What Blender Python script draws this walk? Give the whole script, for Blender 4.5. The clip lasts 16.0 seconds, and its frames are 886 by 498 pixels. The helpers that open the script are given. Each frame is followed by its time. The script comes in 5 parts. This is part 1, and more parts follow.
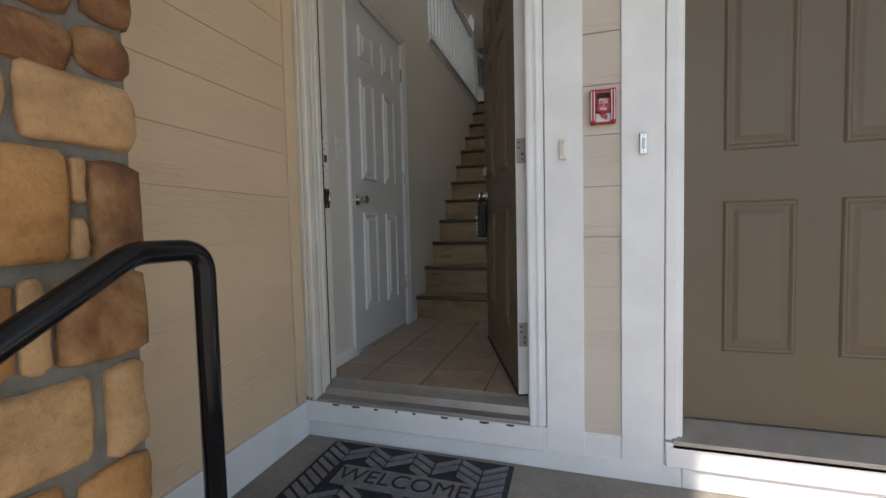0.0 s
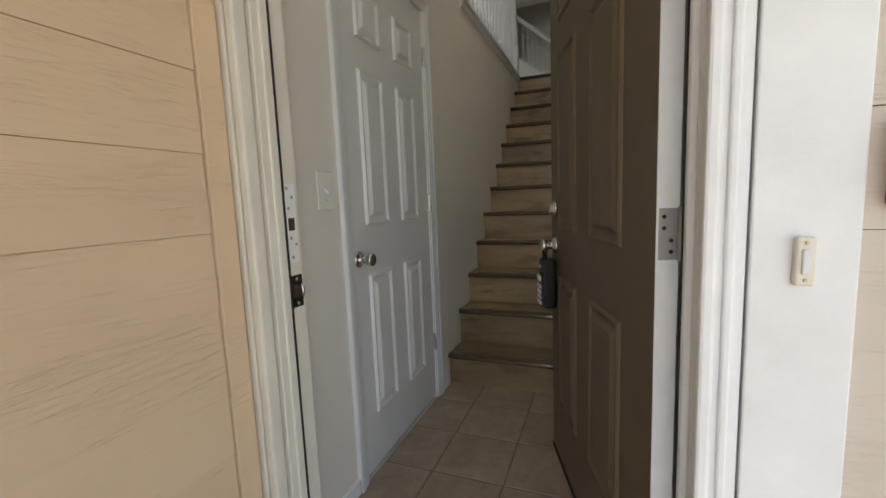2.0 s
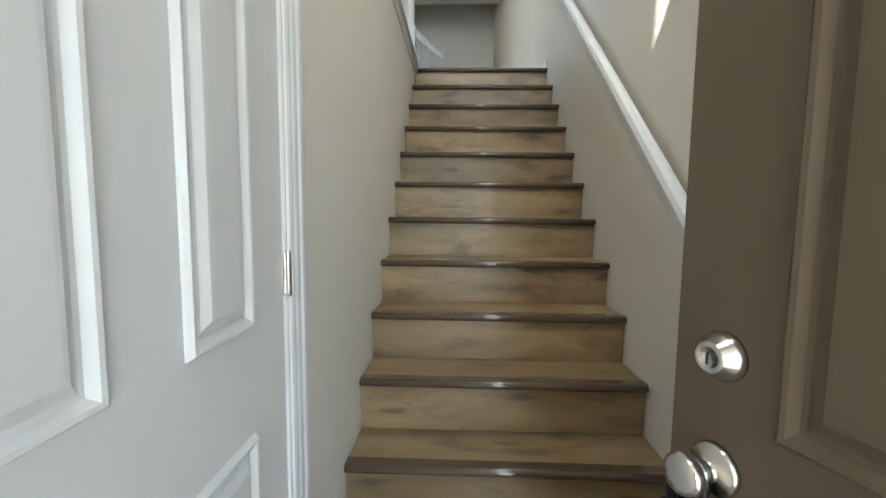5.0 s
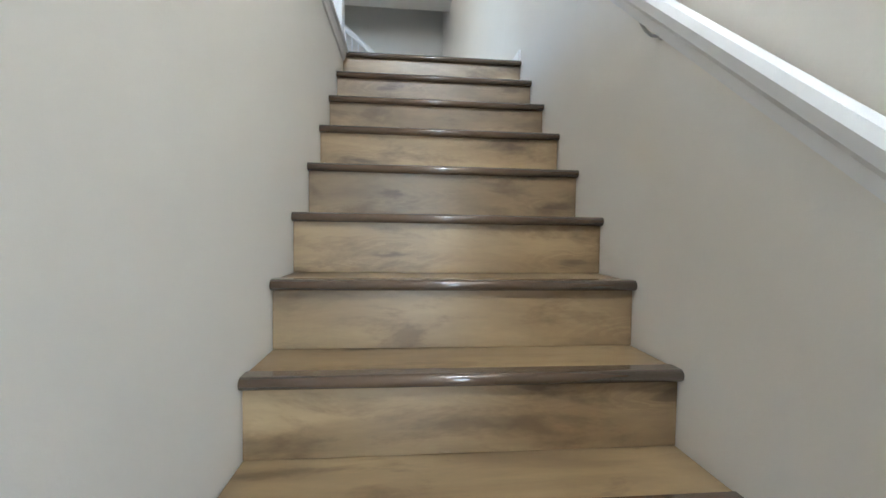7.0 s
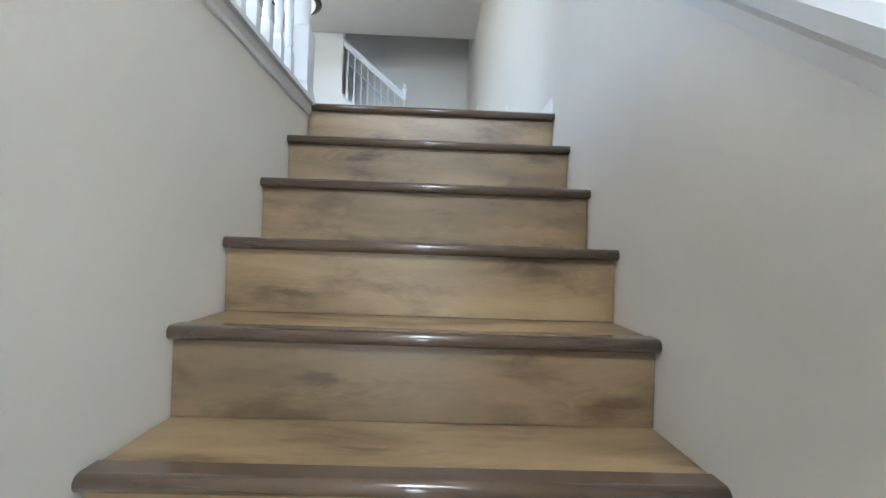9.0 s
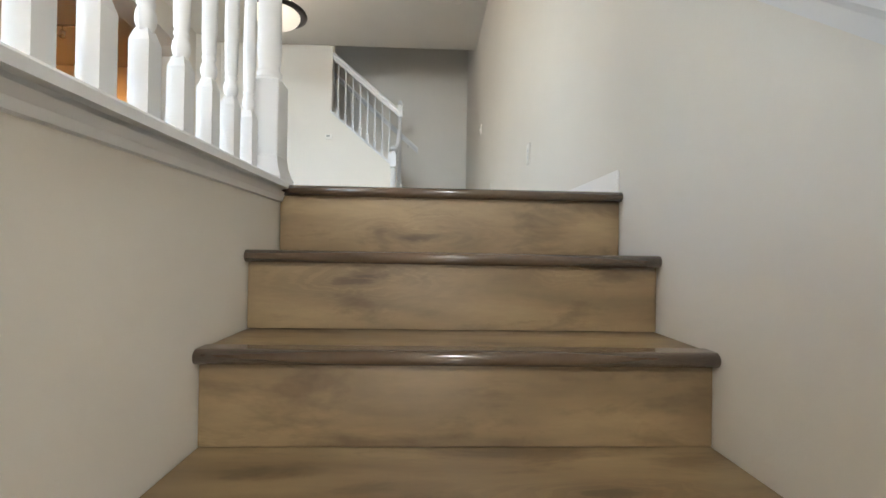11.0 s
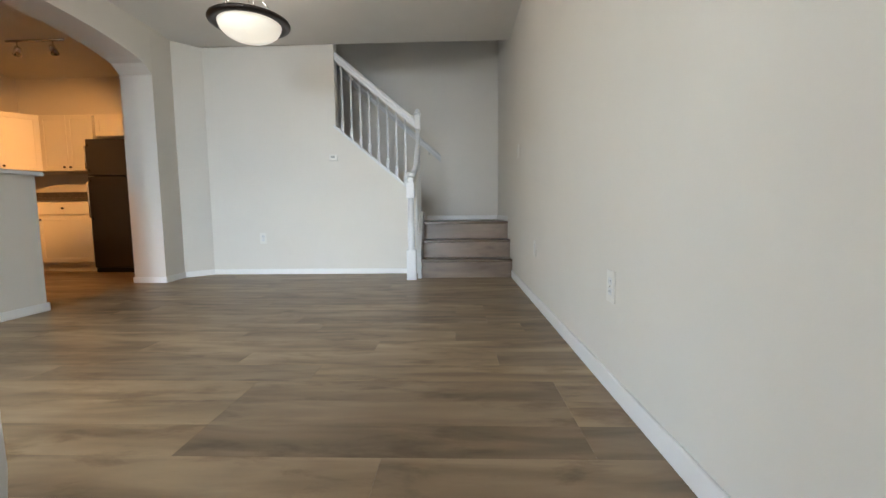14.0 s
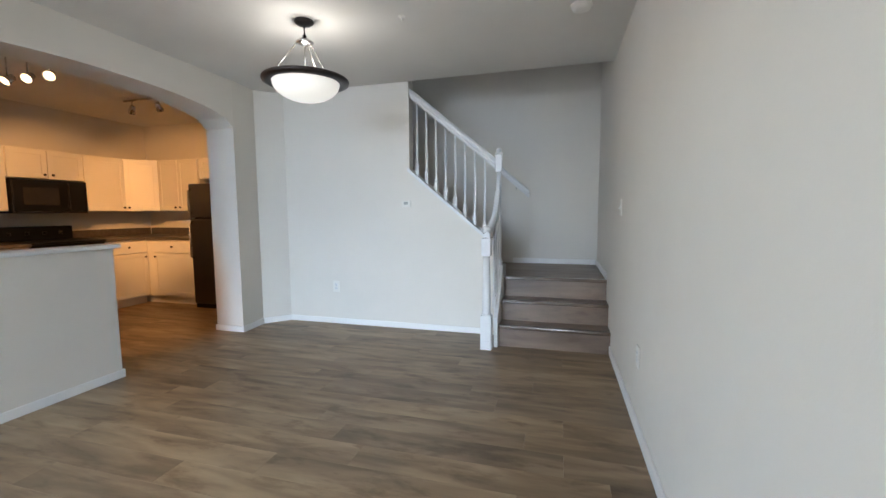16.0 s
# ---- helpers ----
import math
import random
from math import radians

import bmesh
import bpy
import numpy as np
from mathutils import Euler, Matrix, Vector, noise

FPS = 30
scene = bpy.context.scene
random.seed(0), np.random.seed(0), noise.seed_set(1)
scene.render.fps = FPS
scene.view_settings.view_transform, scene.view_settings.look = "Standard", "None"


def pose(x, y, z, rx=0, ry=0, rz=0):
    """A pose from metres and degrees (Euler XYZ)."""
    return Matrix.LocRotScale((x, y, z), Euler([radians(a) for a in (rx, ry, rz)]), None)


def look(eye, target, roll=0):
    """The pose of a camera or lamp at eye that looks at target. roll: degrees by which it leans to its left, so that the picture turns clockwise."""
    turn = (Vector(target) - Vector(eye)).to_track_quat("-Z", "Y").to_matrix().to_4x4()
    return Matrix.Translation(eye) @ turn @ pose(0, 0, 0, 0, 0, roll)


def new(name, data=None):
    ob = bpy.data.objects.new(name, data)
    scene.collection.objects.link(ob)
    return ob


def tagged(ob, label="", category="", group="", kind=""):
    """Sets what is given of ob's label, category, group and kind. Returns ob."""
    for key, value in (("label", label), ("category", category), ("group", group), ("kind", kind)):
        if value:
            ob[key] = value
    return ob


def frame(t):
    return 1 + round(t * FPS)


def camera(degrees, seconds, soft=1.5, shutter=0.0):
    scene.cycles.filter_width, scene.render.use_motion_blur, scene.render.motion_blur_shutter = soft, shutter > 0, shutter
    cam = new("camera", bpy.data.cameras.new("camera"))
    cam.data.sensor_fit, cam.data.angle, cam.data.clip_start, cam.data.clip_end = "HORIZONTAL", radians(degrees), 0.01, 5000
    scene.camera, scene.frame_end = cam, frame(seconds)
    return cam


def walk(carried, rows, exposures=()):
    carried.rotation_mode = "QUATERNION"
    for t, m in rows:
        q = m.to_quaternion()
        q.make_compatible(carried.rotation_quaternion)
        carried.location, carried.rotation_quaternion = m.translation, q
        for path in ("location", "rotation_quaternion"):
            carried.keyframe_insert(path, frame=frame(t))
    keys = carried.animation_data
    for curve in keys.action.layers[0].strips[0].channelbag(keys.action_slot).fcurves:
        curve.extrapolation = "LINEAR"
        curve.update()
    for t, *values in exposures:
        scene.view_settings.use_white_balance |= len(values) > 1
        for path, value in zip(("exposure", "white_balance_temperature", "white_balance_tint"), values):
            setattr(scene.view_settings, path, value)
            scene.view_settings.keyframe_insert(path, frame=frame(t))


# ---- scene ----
cam = camera(94.1, 16.0)
PATH = [
    (0, (1.158, -3.027, 0.706), (0.574, -1.116, 0.607), -1.3),
    (0.5, (1.079, -2.798, 0.833), (0.454, -0.904, 0.692), -1.7),
    (1, (0.988, -2.612, 0.875), (0.332, -0.731, 0.702), -2.1),
    (1.5, (0.904, -2.433, 1.007), (0.215, -0.568, 0.794), -2.2),
    (2, (0.858, -2.217, 1.095), (0.137, -0.367, 0.858), -2.3),
    (2.5, (0.771, -2.043, 1.133), (0.061, -0.19, 0.886), -2.3),
    (3, (0.622, -1.824, 1.149), (-0.005, 0.059, 0.903), -2.2),
    (3.5, (0.514, -1.584, 1.162), (0.016, 0.339, 0.922), -1.4),
    (4, (0.423, -1.415, 1.198), (0.085, 0.547, 1.005), -0.6),
    (4.5, (0.373, -1.291, 1.21), (0.175, 0.69, 1.014), 0.1),
    (5, (0.356, -1.035, 1.215), (0.289, 0.956, 1.033), 0.6),
    (5.2, (0.36, -0.919, 1.263), (0.345, 1.072, 1.08), 0.4),
    (7.5, (0.372, 0.15, 1.354), (0.566, 2.14, 1.293), 0.9),
    (8, (0.434, 0.376, 1.53), (0.596, 2.368, 1.455), 1.1),
    (8.5, (0.519, 0.517, 1.645), (0.627, 2.514, 1.604), 1.7),
    (9, (0.556, 0.638, 1.754), (0.604, 2.638, 1.766), 2.0),
    (9.2, (0.565, 0.697, 1.794), (0.573, 2.696, 1.84), 1.7),
    (11.5, (0.438, 1.284, 2.325), (0.545, 3.281, 2.294), 0.1),
    (12, (0.435, 1.46, 2.479), (0.567, 3.454, 2.396), -0.7),
    (12.5, (0.405, 1.61, 2.559), (0.52, 3.604, 2.448), -1.1),
    (13, (0.415, 1.765, 2.737), (0.498, 3.76, 2.621), -0.9),
    (13.5, (0.46, 1.912, 2.906), (0.471, 3.907, 2.769), -0.8),
    (14, (0.469, 2.048, 3.058), (0.404, 4.039, 2.88), -0.6),
    (14.5, (0.536, 2.192, 3.169), (0.376, 4.179, 3.013), -0.4),
    (15, (0.582, 2.337, 3.325), (0.272, 4.305, 3.145), -0.4),
    (15.5, (0.6, 2.506, 3.496), (0.208, 4.457, 3.295), -0.4),
    (16, (0.62, 2.688, 3.6), (0.079, 4.604, 3.418), -0.4),
]
EXPOSURES = [
    (0.0, 0.95, 6650, 10), (0.5, 1.35, 7050, 10), (1.5, 1.5, 7100, 10), (2.5, 1.76, 7050, 9), (3.0, 2.12, 5950, 7), (3.5, 2.55, 6150, 7), (5.0, 3.15, 6300, 4), (7.5, 3.74, 5600, 7), (9.0, 3.74, 5500, 7),
    (11.5, 3.42, 6950, 10), (12.5, 3.3, 7050, 10), (14.0, 3.25, 6450, 10), (16.0, 3.32, 5850, 10),
]
walk(cam, [(t, look(eye, target, roll)) for t, eye, target, roll in PATH], EXPOSURES)

# ---- world, sun, large lights ----
SUN_DIR = Vector((0.45, 1.0, -1.3)).normalized()
world = bpy.data.worlds.new("world")
scene.world = world
world.use_nodes = True
wn = world.node_tree
sky = wn.nodes.new("ShaderNodeTexSky")
sky.sky_type, sky.sun_disc = "NISHITA", False
sky.sun_elevation = math.asin(-SUN_DIR.z)
sky.sun_rotation = math.atan2(-SUN_DIR.x, -SUN_DIR.y)
wn.links.new(sky.outputs[0], wn.nodes["Background"].inputs[0])
wn.nodes["Background"].inputs[1].default_value = 0.135


def lamp(name, kind, m, energy, color, **kw):
    d = bpy.data.lights.new(name, kind)
    d.energy, d.color = energy, color
    for k, v in kw.items():
        if k == "size":
            d.size = v
        elif k == "size_y":
            d.shape = "RECTANGLE"
            d.size_y = v
        elif k == "angle":
            d.angle = v
        elif k == "radius":
            d.shadow_soft_size = v
        elif k == "spread":
            d.spread = v
        elif k == "cone":
            d.spot_size, d.spot_blend = v, 0.6
    ob = new(name, d)
    ob.matrix_world = m
    return ob


lamp("sun", "SUN", look((0, 0, 10), Vector((0, 0, 10)) + SUN_DIR), 3.5, (1, 0.93, 0.82), angle=radians(0.5))
# daylight entering through the living room's front windows
lamp("window_daylight", "AREA", look((-1.35, -3.22, 3.75), (-1.75, 4.2, 2.1)), 5.4, (0.70, 0.85, 1.0), size=2.1, size_y=1.7, spread=radians(50))
# added fill lamp on the left, brightens the long wall; no window stands there
lamp("side_fill", "AREA", look((-2.5, 2.3, 3.55), (-0.2, 3.8, 1.9)), 1.3, (0.86, 0.93, 1.0), size=1.9, size_y=1.7, spread=radians(130))
lamp("stair_window_daylight", "AREA", look((0.55, -1.25, 4.5), (0.55, 1.6, 1.0)), 2.8, (0.9, 0.95, 1.0), size=0.8, size_y=0.55, spread=radians(120))

# ---- materials ----


def nodes_of(name):
    m = bpy.data.materials.new(name)
    m.use_nodes = True
    t = m.node_tree
    return m, t, t.nodes["Principled BSDF"]


def coords(t, scale=(1, 1, 1), spread=0.0):
    tc = t.nodes.new("ShaderNodeTexCoord")
    mp = t.nodes.new("ShaderNodeMapping")
    mp.inputs["Scale"].default_value = scale
    src = tc.outputs["Object"]
    if spread:
        oi = t.nodes.new("ShaderNodeObjectInfo")
        ad = t.nodes.new("ShaderNodeVectorMath")
        ad.operation = "MULTIPLY_ADD"
        ad.inputs[1].default_value = (spread, spread * 0.7, spread * 1.3)
        t.links.new(oi.outputs["Random"], ad.inputs[0])
        t.links.new(src, ad.inputs[2])
        src = ad.outputs[0]
    t.links.new(src, mp.inputs["Vector"])
    return mp.outputs[0]


def noise_tex(t, vec, scale, detail=4.0, rough=0.6, distort=0.0):
    n = t.nodes.new("ShaderNodeTexNoise")
    n.inputs["Scale"].default_value = scale
    n.inputs["Detail"].default_value = detail
    n.inputs["Roughness"].default_value = rough
    n.inputs["Distortion"].default_value = distort
    t.links.new(vec, n.inputs["Vector"])
    return n.outputs["Fac"]


def ramp(t, fac, stops):
    r = t.nodes.new("ShaderNodeValToRGB")
    e = r.color_ramp.elements
    e[0].position, e[0].color = stops[0][0], (*stops[0][1], 1)
    e[1].position, e[1].color = stops[-1][0], (*stops[-1][1], 1)
    for p, c in stops[1:-1]:
        k = e.new(p)
        k.color = (*c, 1)
    t.links.new(fac, r.inputs[0])
    return r.outputs[0]


def mix(t, a, b, fac, mode="MIX"):
    n = t.nodes.new("ShaderNodeMix")
    n.data_type, n.blend_type = "RGBA", mode
    for sock, v in ((n.inputs[0], fac), (n.inputs[6], a), (n.inputs[7], b)):
        if isinstance(v, (int, float)):
            sock.default_value = v
        elif isinstance(v, tuple):
            sock.default_value = (*v, 1)
        else:
            t.links.new(v, sock)
    return n.outputs[2]


def bump(t, b, height, strength=0.2, dist=0.002):
    n = t.nodes.new("ShaderNodeBump")
    n.inputs["Strength"].default_value, n.inputs["Distance"].default_value = strength, dist
    t.links.new(height, n.inputs["Height"])
    t.links.new(n.outputs[0], b.inputs["Normal"])


def paint(name, col, rough=0.5, var=0.06, grain=180.0, relief=0.15, dist=0.001, metal=0.0, big=1.3):
    """Painted or plain surface: large soft stains, fine grain relief."""
    m, t, b = nodes_of(name)
    v = coords(t, spread=3.0)
    n1 = noise_tex(t, v, big, 5)
    lo = tuple(c * (1 - var) for c in col)
    hi = tuple(min(1, c * (1 + var)) for c in col)
    t.links.new(ramp(t, n1, [(0.3, lo), (0.7, hi)]), b.inputs["Base Color"])
    n2 = noise_tex(t, v, grain, 3)
    rr = t.nodes.new("ShaderNodeMapRange")
    rr.inputs[3].default_value, rr.inputs[4].default_value = max(0.02, rough - 0.08), min(1, rough + 0.08)
    t.links.new(noise_tex(t, v, 9, 4), rr.inputs[0])
    t.links.new(rr.outputs[0], b.inputs["Roughness"])
    b.inputs["Metallic"].default_value = metal
    if relief:
        bump(t, b, n2, relief, dist)
    return m


def planks(name, along, tone=1.0, rough=0.42, warm=1.0, knots=1.0, grain=0.5, contrast=1.0, wide=11.0, patchy=0.75):
    """Vinyl oak: long soft streaks, fine grain, cathedral figure and knots along one axis, every board its own tone."""
    m, t, b = nodes_of(name)
    sc = [wide, wide, wide]
    sc[along] = 1.5
    v = coords(t, tuple(sc), spread=23.0)
    soft = noise_tex(t, v, 1.0, 3, 0.5, 0.5)
    mid_n = noise_tex(t, v, 3.1, 5, 0.6, 0.6)
    fine = noise_tex(t, v, 11.0, 5, 0.7, 0.2)
    sc2 = [14.0, 14.0, 14.0]
    sc2[along] = 3.6
    kv = coords(t, tuple(sc2), spread=31.0)
    knot = t.nodes.new("ShaderNodeTexVoronoi")
    knot.inputs["Scale"].default_value = 0.33
    bend_v = t.nodes.new("ShaderNodeVectorMath")
    bend_v.operation = "MULTIPLY_ADD"
    bend_v.inputs[1].default_value = (0.7, 0.7, 0.7)
    t.links.new(mid_n, bend_v.inputs[0])
    t.links.new(kv, bend_v.inputs[2])
    sep = t.nodes.new("ShaderNodeSeparateXYZ")
    t.links.new(bend_v.outputs[0], sep.inputs[0])
    across = t.nodes.new("ShaderNodeMath")
    across.operation = "ADD"
    t.links.new(sep.outputs[1], across.inputs[0])
    t.links.new(sep.outputs[2], across.inputs[1])
    flat = t.nodes.new("ShaderNodeCombineXYZ")
    t.links.new(sep.outputs[0], flat.inputs[0])
    t.links.new(across.outputs[0], flat.inputs[1])
    knot.voronoi_dimensions = "2D"
    t.links.new(flat.outputs[0], knot.inputs["Vector"])
    dist = knot.outputs["Distance"]
    halo = ramp(t, dist, [(0.06, (1, 1, 1)), (0.42, (0, 0, 0))])
    core = ramp(t, dist, [(0.02, (1, 1, 1)), (0.10, (0, 0, 0))])
    # rings that open round each knot
    sine = t.nodes.new("ShaderNodeMath")
    sine.operation = "MULTIPLY"
    sine.inputs[1].default_value = 105.0
    t.links.new(dist, sine.inputs[0])
    wav = t.nodes.new("ShaderNodeMath")
    wav.operation = "SINE"
    t.links.new(sine.outputs[0], wav.inputs[0])
    g = 1 / warm
    q = g ** 0.1
    light = (0.38 * tone, 0.288 * tone * q, 0.204 * tone * g)
    mid = (0.277 * tone, 0.20 * tone * q, 0.135 * tone * g)
    dark = (0.168 * tone, 0.115 * tone * q, 0.073 * tone * g)
    base = ramp(t, soft, [(0.5 - 0.17 / contrast, dark), (0.5, mid), (0.5 + 0.17 / contrast, light)])
    base = mix(t, base, ramp(t, mid_n, [(0.35, (0.72, 0.70, 0.67)), (0.6, (1.08, 1.07, 1.06))]), grain, "MULTIPLY")
    base = mix(t, base, ramp(t, fine, [(0.3, (0.7, 0.67, 0.64)), (0.62, (1.04, 1.04, 1.03))]), grain * 0.7, "MULTIPLY")
    sc3 = [9.0, 9.0, 9.0]
    sc3[along] = 3.2
    patch = noise_tex(t, coords(t, tuple(sc3), spread=41.0), 1.0, 5, 0.62, 0.3)
    base = mix(t, base, ramp(t, patch, [(0.40, (1.06, 1.06, 1.06)), (0.53, (1, 1, 1)), (0.66, (0.60, 0.54, 0.47))]), patchy, "MULTIPLY")
    ringed = mix(t, base, ramp(t, wav.outputs[0], [(0.0, (0.62, 0.56, 0.5)), (0.6, (1, 1, 1))]), 0.55, "MULTIPLY")
    hf = mix(t, (0, 0, 0), mix(t, halo, ramp(t, noise_tex(t, kv, 0.8, 3), [(0.42, (0, 0, 0)), (0.58, (1, 1, 1))]), 1.0, "MULTIPLY"), 0.9 * knots)
    base = mix(t, base, ringed, hf)
    base = mix(t, base, mix(t, base, (0.42, 0.36, 0.3), 1.0, "MULTIPLY"), mix(t, (0, 0, 0), core, 0.9 * knots))
    oi = t.nodes.new("ShaderNodeObjectInfo")
    tint = ramp(t, oi.outputs["Random"], [(0.0, (0.78, 0.77, 0.78)), (0.5, (1.0, 0.98, 0.96)), (1.0, (1.16, 1.14, 1.10))])
    base = mix(t, base, tint, 1.0, "MULTIPLY")
    t.links.new(base, b.inputs["Base Color"])
    rr = t.nodes.new("ShaderNodeMapRange")
    rr.inputs[3].default_value, rr.inputs[4].default_value = rough - 0.08, rough + 0.14
    t.links.new(fine, rr.inputs[0])
    t.links.new(rr.outputs[0], b.inputs["Roughness"])
    bump(t, b, fine, 0.1, 0.0008)
    return m


def mottled(name, stops, scale, rough=0.85, relief=0.5, dist=0.004, fine=40.0, spread=11.0, tint=0.0):
    """Stone, concrete, ceramic: two scales of mottling."""
    m, t, b = nodes_of(name)
    v = coords(t, spread=spread)
    n1 = noise_tex(t, v, scale, 7, 0.65, 0.4)
    n2 = noise_tex(t, v, fine, 6, 0.7)
    c = ramp(t, n1, stops)
    c = mix(t, c, ramp(t, n2, [(0.3, (0.72, 0.7, 0.68)), (0.65, (1.05, 1.05, 1.05))]), 0.6, "MULTIPLY")
    if tint:
        oi = t.nodes.new("ShaderNodeObjectInfo")
        k = ramp(t, oi.outputs["Random"], [(0, (1 - tint, 1 - 1.25 * tint, 1 - 1.4 * tint)), (0.5, (1, 0.96, 0.9)), (1, (1 + tint, 1 + tint, 1 + tint))])
        c = mix(t, c, k, 1.0, "MULTIPLY")
    t.links.new(c, b.inputs["Base Color"])
    b.inputs["Roughness"].default_value = rough
    bump(t, b, n2, relief, dist)
    return m


def siding_paint(name, col, along):
    """Painted fibre-cement with shallow embossed wood grain along one axis."""
    m, t, b = nodes_of(name)
    sc = [85.0, 85.0, 85.0]
    sc[along] = 7.0
    v = coords(t, tuple(sc), spread=9.0)
    crease = ramp(t, noise_tex(t, v, 1.0, 4, 0.55, 0.9), [(0.40, (0, 0, 0)), (0.52, (1, 1, 1)), (0.7, (0.8, 0.8, 0.8))])
    sc2 = [9.0, 9.0, 9.0]
    sc2[along] = 2.2
    big = noise_tex(t, coords(t, tuple(sc2), spread=5.0), 1.0, 3)
    amount = ramp(t, big, [(0.42, (0, 0, 0)), (0.60, (1, 1, 1))])
    v2 = coords(t, spread=4.0)
    t.links.new(ramp(t, noise_tex(t, v2, 1.7, 5), [(0.3, tuple(c * 0.94 for c in col)), (0.7, tuple(c * 1.04 for c in col))]), b.inputs["Base Color"])
    b.inputs["Roughness"].default_value = 0.6
    bump(t, b, mix(t, crease, amount, 1.0, "MULTIPLY"), 0.7, 0.0022)
    return m


def glow(name, col, strength):
    m, t, b = nodes_of(name)
    b.inputs["Base Color"].default_value = (*col, 1)
    b.inputs["Roughness"].default_value = 0.3
    b.inputs["Emission Color"].default_value = (*col, 1)
    b.inputs["Emission Strength"].default_value = strength
    return m


def glass(name):
    m, t, b = nodes_of(name)
    b.inputs["Base Color"].default_value = (1, 1, 1, 1)
    b.inputs["Roughness"].default_value = 0.0
    b.inputs["Transmission Weight"].default_value = 1.0
    return m


WALL = paint("greige_wall_paint", (0.69, 0.655, 0.595), 0.7, 0.025, 90, 0.25, 0.0015)
CEIL = paint("ceiling_paint", (0.72, 0.70, 0.66), 0.85, 0.03, 60, 0.35, 0.002)
WHITE = paint("white_trim_paint", (0.68, 0.685, 0.69), 0.38, 0.03, 120, 0.05)
DOORWHITE = paint("white_door_paint", (0.69, 0.69, 0.68), 0.36, 0.03, 140, 0.06)
BASEWHITE = paint("baseboard_white_paint", (0.81, 0.80, 0.78), 0.42, 0.03, 120, 0.05)
EXTWHITE = paint("weathered_white_trim", (0.78, 0.78, 0.77), 0.5, 0.06, 70, 0.3, 0.0015, big=5)
JAMB = paint("cream_jamb_paint", (0.74, 0.70, 0.61), 0.5, 0.06, 60, 0.25, 0.0015, big=6)
BROWN = paint("taupe_door_paint", (0.122, 0.089, 0.054), 0.46, 0.05, 160, 0.12)
SIDING = siding_paint("tan_siding_paint", (0.70, 0.525, 0.35), 1)
STRIP = siding_paint("greige_strip_paint", (0.58, 0.51, 0.43), 0)
OAK_FLOOR = planks("oak_vinyl_floor", 0, 0.95, 0.38, 1.18, 0.4, 0.22, 0.9, 8.0, 0.85)
OAK_STAIR = planks("oak_vinyl_stair", 0, 0.90, 0.34, 1.36, 1.0, 0.36, 0.7, 7.0, 1.0)
OAK_STAIR.node_tree.nodes["Principled BSDF"].inputs["Specular IOR Level"].default_value = 0.85
# Upper steps: same oak vinyl, greyed to put cool window light into the colour.
OAK_COOL_LIT = planks("oak_vinyl_cool_lit", 0, 0.70, 0.36, 0.88, 0.4, 0.22, 0.6, 8.0, 0.6)
NOSING = paint("dark_nosing_finish", (0.093, 0.060, 0.037), 0.22, 0.12, 70, 0.04, big=5)
for k_, v_ in (("Coat Weight", 0.7), ("Coat IOR", 1.6), ("Coat Roughness", 0.09), ("Specular IOR Level", 0.6)):
    NOSING.node_tree.nodes["Principled BSDF"].inputs[k_].default_value = v_
TILE = mottled("beige_ceramic_tile", [(0.28, (0.25, 0.185, 0.13)), (0.5, (0.34, 0.265, 0.195)), (0.75, (0.43, 0.35, 0.265))], 5, 0.36, 0.12, 0.001, 30, tint=0.06)
GROUT = mottled("tile_grout", [(0.3, (0.17, 0.14, 0.105)), (0.7, (0.24, 0.20, 0.155))], 12, 0.95)
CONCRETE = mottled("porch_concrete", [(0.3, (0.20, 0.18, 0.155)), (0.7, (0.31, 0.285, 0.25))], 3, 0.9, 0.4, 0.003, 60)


def ledge_stone(name, stops):
    """Rough-faced stone: cloudy colour, dark pits, chipped relief."""
    m, t, b = nodes_of(name)
    v = coords(t, spread=37.0)
    c = ramp(t, noise_tex(t, v, 7, 8, 0.62, 0.5), stops)
    grit = noise_tex(t, v, 120, 6, 0.75)
    c = mix(t, c, ramp(t, grit, [(0.34, (0.55, 0.5, 0.45)), (0.5, (1, 1, 1)), (0.7, (1.12, 1.12, 1.1))]), 0.3, "MULTIPLY")
    chip = t.nodes.new("ShaderNodeTexVoronoi")
    chip.inputs["Scale"].default_value = 26.0
    chip.feature = "SMOOTH_F1"
    warp = t.nodes.new("ShaderNodeVectorMath")
    warp.operation = "MULTIPLY_ADD"
    warp.inputs[1].default_value = (0.09, 0.09, 0.09)
    t.links.new(noise_tex(t, v, 14, 4), warp.inputs[0])
    t.links.new(v, warp.inputs[2])
    t.links.new(warp.outputs[0], chip.inputs["Vector"])
    h = mix(t, chip.outputs["Distance"], noise_tex(t, v, 38, 7, 0.7), 0.6)
    c = mix(t, c, ramp(t, h, [(0.25, (0.72, 0.66, 0.6)), (0.5, (1.05, 1.05, 1.05))]), 0.6, "MULTIPLY")
    oi = t.nodes.new("ShaderNodeObjectInfo")
    c = mix(t, c, ramp(t, oi.outputs["Random"], [(0, (0.85, 0.82, 0.8)), (1, (1.12, 1.12, 1.12))]), 1.0, "MULTIPLY")
    t.links.new(c, b.inputs["Base Color"])
    b.inputs["Roughness"].default_value = 0.85
    bump(t, b, h, 0.9, 0.011)
    return m


